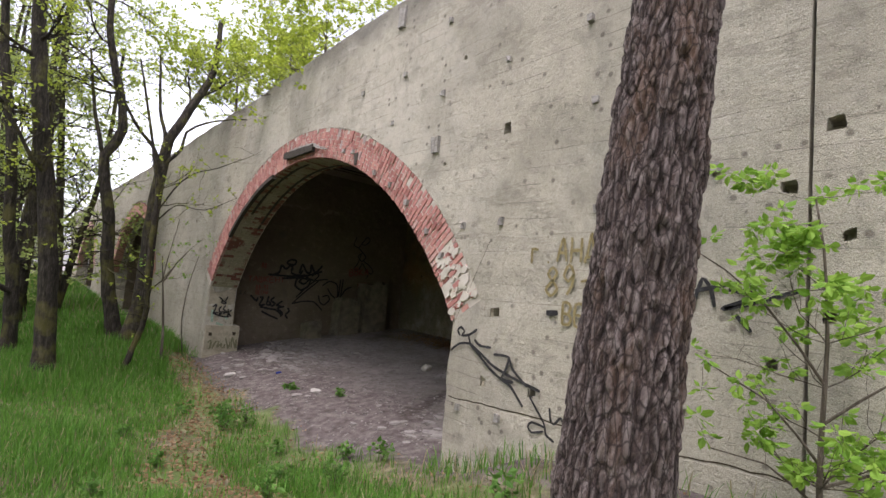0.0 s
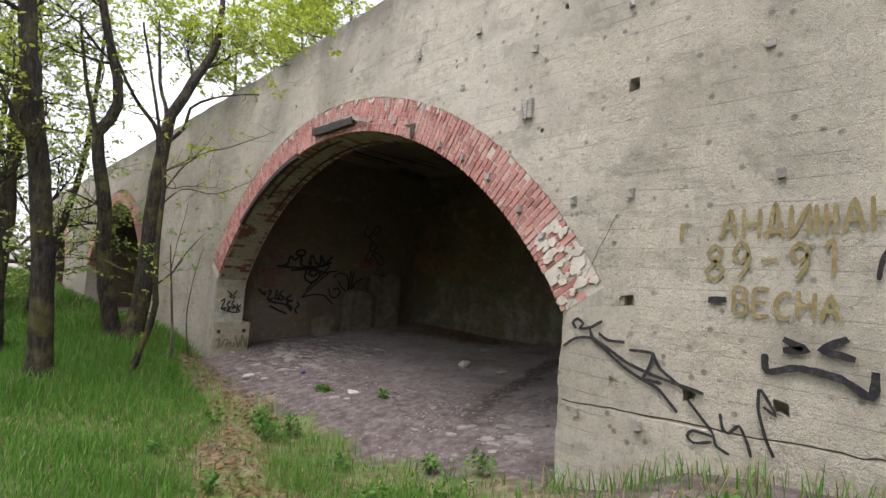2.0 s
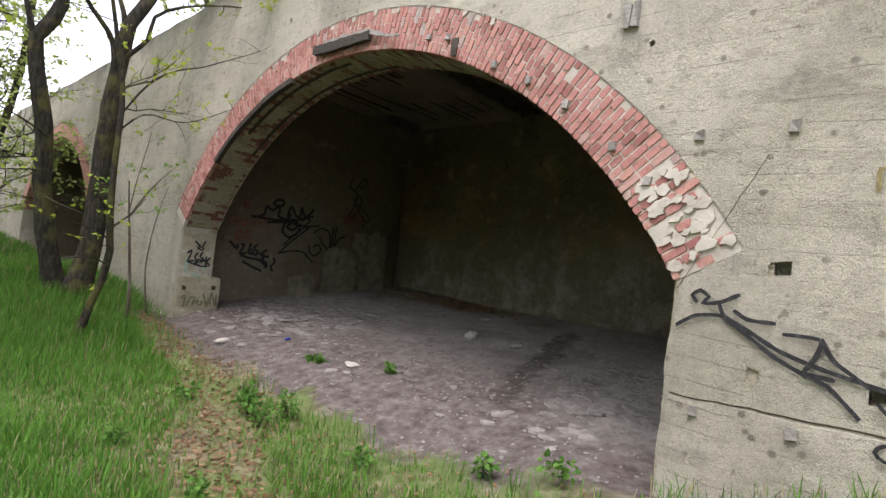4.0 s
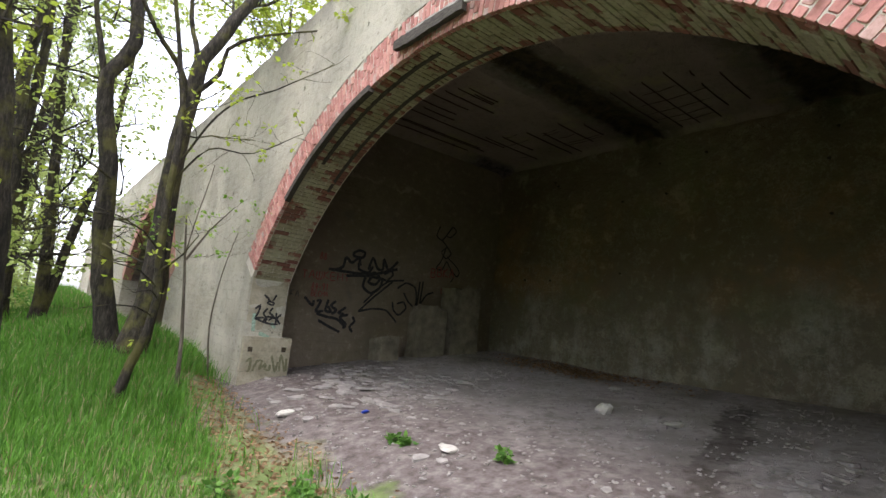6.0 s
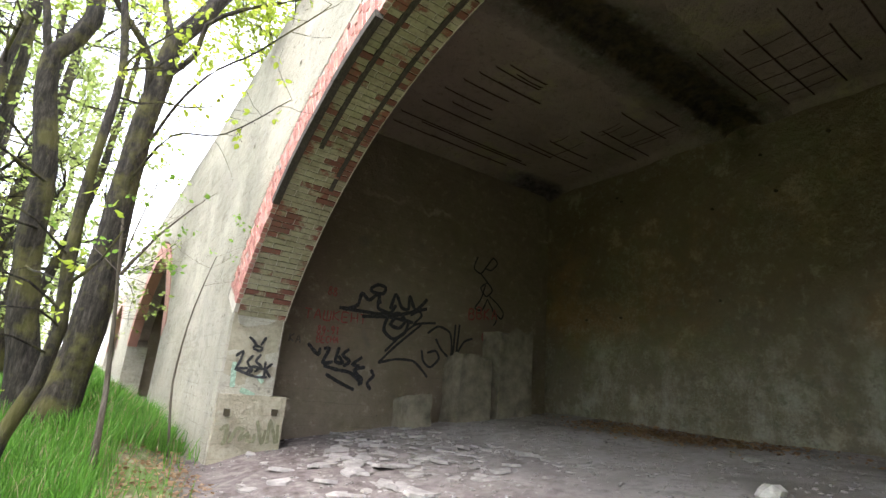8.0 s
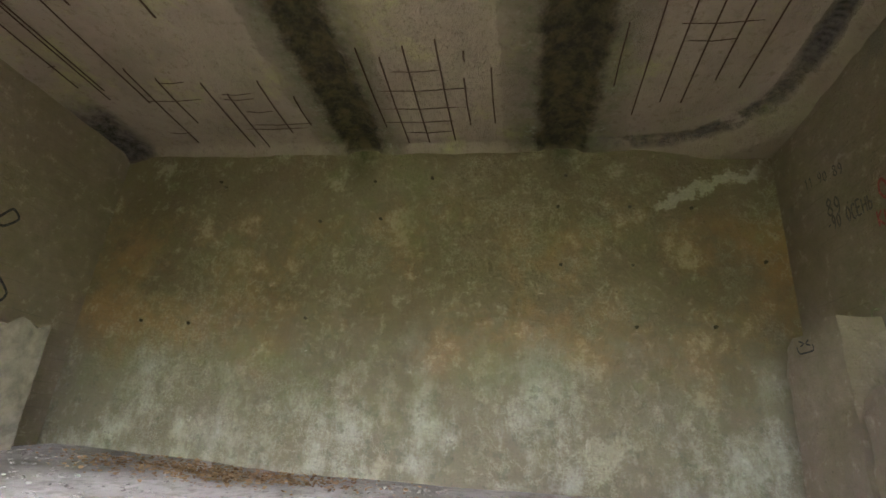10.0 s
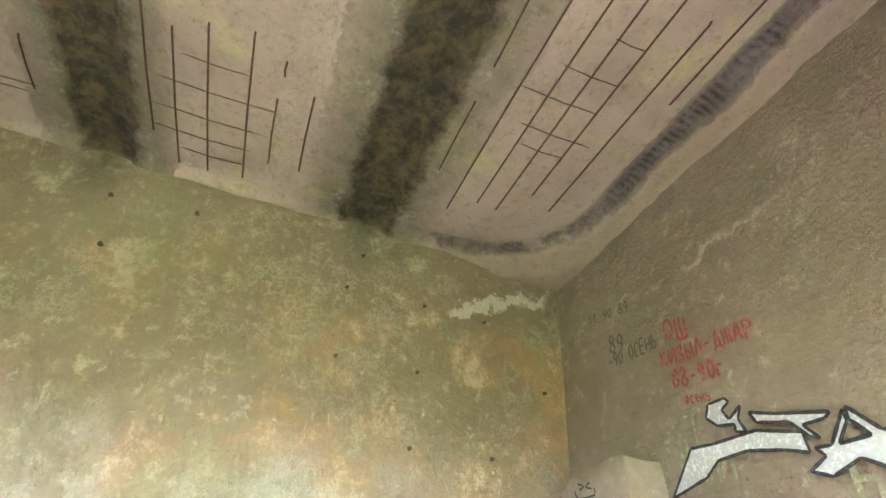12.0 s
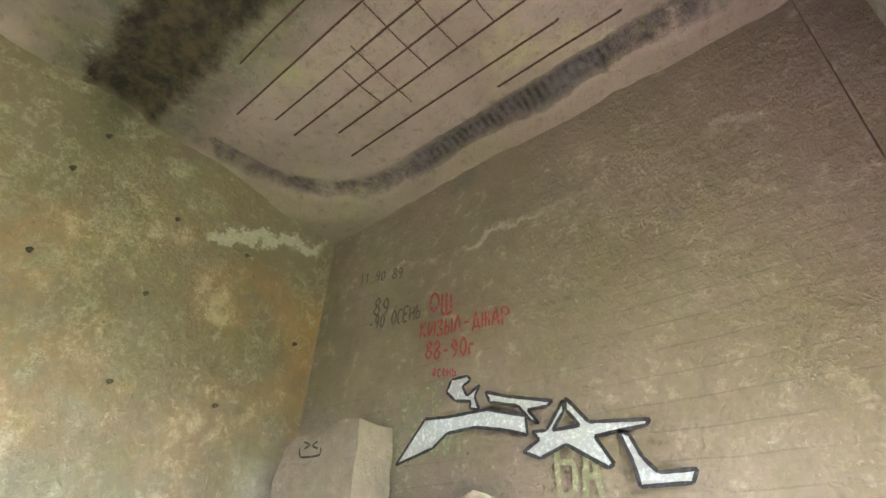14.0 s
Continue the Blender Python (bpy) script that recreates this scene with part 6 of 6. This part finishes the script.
lettering("ВВКА", "y", YL, (7.88, 2.31), (8.61, 2.40), 0.2, 0.03, RED, "red painted letters on the side wall")
lettering("САСИ", "y", YL, (8.23, 1.96), (8.68, 2.00), 0.15, 0.026, RED, "red painted letters on the side wall")
lettering("ОШ", "y", YR, (8.12, 3.58), (7.81, 3.51), 0.2, 0.03, RED, "red painted town name on the side wall")
lettering("КИЗЫЛ-ДЖАР.", "y", YR, (8.22, 3.35), (7.06, 3.20), 0.16, 0.024, RED, "red painted second line on the side wall")
lettering("88-90г", "y", YR, (8.13, 3.11), (7.52, 3.02), 0.17, 0.026, RED, "red painted years on the side wall")
lettering("осень", "y", YR, (8.03, 2.93), (7.74, 2.87), 0.12, 0.018, RED, "faint red word on the side wall")
lettering("89", "y", YR, (8.95, 3.78), (8.68, 3.74), 0.2, 0.025, FADED, "faded dark number on the side wall")
lettering("-90.ОСЕНЬ", "y", YR, (8.99, 3.62), (8.21, 3.57), 0.16, 0.024, FADED, "faded dark word on the side wall")
lettering("11.90.89", "y", YR, (9.27, 4.29), (8.52, 4.13), 0.13, 0.018, FADED, "faded dark number on the side wall")
lettering("УЗГЕ", "y", YR, (8.41, 2.50), (7.86, 2.52), 0.32, 0.035, GREEN, "faded green letters on the side wall")
lettering("ГКСОИ", "y", YR, (8.63, 2.30), (7.66, 2.25), 0.3, 0.035, GREEN, "faded green letters on the side wall")
lettering("БА", "y", YR, (6.85, 1.89), (6.51, 1.87), 0.35, 0.04, GREEN, "faded green letters low on the side wall")
sprayed_shape("white spray shape with black outline, arrow form", "8.38,2.22 8.07,2.56 7.83,2.54 7.42,2.54 7.07,2.44 7.06,2.30 7.24,2.36 7.53,2.42 7.82,2.41 7.97,2.31")
sprayed_shape("white spray shape with black outline, round head", "7.84,2.75 7.79,2.85 7.62,2.85 7.58,2.81 7.67,2.77 7.62,2.68 7.49,2.75 7.54,2.66 7.49,2.54 7.59,2.58 7.58,2.63 7.74,2.66")
sprayed_shape("white spray shape with black outline, crossing bands", "7.43,2.68 7.23,2.61 6.84,2.51 6.89,2.48 7.05,2.48 6.96,2.37 7.03,2.40 7.13,2.52 7.39,2.59")
sprayed_shape("white spray shape with black outline, open triangle", "6.737,2.515 6.579,2.325 6.175,2.286 6.206,2.253 6.551,2.231 6.442,2.050 6.482,2.030 6.761,2.203 6.965,2.133 7.100,2.191 6.965,2.259 7.021,2.320 6.905,2.313 6.757,2.502 6.760,2.424 6.856,2.307 6.647,2.313 6.742,2.429")
sprayed_shape("white spray shape with black outline, low hook", "6.39,2.25 6.32,2.21 6.26,2.07 6.18,1.98 5.96,1.98 6.00,1.91 6.30,1.91 6.32,2.04")
REBARS = """x 9.90 7.75 9.40; x 9.65 7.94 9.82; x 9.33 7.76 9.82; x 8.93 7.69 9.76; x 8.62 7.88 8.10; x 8.66 8.37 9.39; x 8.31 8.19 9.36; y 8.21 8.91 9.57; y 8.57 8.65 9.86; y 8.95 8.69 9.91; y 9.26 8.87 9.89; y 9.52 8.96 9.65; y 9.24 11.01 12.09; y 8.93 11.49 11.90; y 8.53 11.63 12.06; x 14.10 6.44 8.31; x 13.13 7.93 9.71; x 12.81 8.13 9.18; x 12.22 8.25 10.18; x 11.97 8.51 10.22; x 11.41 8.27 9.50; x 11.04 8.61 9.31; x 13.82 6.05 8.58; x 12.97 6.09 6.94; x 12.36 6.20 6.77; x 12.07 6.27 7.19; x 11.76 6.34 6.89; y 8.64 11.64 12.09; y 9.35 11.12 12.16; y 8.25 12.45 12.84; y 8.62 12.44 13.29; y 9.41 13.07 13.46; y 6.79 13.69 13.90; y 7.85 14.07 14.55; x 6.81 7.57 8.64; x 6.81 5.40 7.20; x 6.49 5.30 9.24; x 6.19 5.60 8.98; x 5.93 5.20 9.01; x 5.65 5.50 8.59; x 5.33 6.05 8.75; x 5.08 5.60 6.90; y 7.25 5.60 6.50; y 7.65 5.46 6.27; y 7.90 5.63 6.15; y 6.90 5.65 6.22; y 6.50 5.65 5.95; y 6.10 5.90 6.50; x 13.75 5.60 8.38; x 13.25 5.69 8.68; x 12.36 5.85 6.78; x 12.08 5.92 7.18; x 11.82 6.00 6.90; x 11.66 6.12 6.89; x 14.11 5.66 7.18; x 12.72 5.76 6.76"""

# exposed reinforcement under the ceiling
bm = bmesh.new()
for q in REBARS.split(";"):
    kind, c, a, b = q.split()
    c, a, b = float(c), float(a), float(b)
    a, b = max(a, (XI if kind == "x" else YR) + .05), min(b, (XB if kind == "x" else YL) - .03)
    if b - a < .08:
        continue
    z = ZC - .014 if kind == "x" else ZC - .018
    rad = .010 if kind == "x" else .006
    if kind == "x":
        pts = [(a, c, z + .03), (a + .04, c, z), ((a + b) / 2, c + .008, z - .004), (b - .04, c, z), (b, c, z + .03)]
    else:
        pts = [(c, a, z + .02), (c, (a + b) / 2, z - .003), (c, b, z + .02)]
    tube(bm, pts, [rad] * len(pts), 6)
tagged(part("ceiling_reinforcement", bm, IRON), "rusty reinforcement bars exposed under the ceiling", "reinforcement", kind="structure")
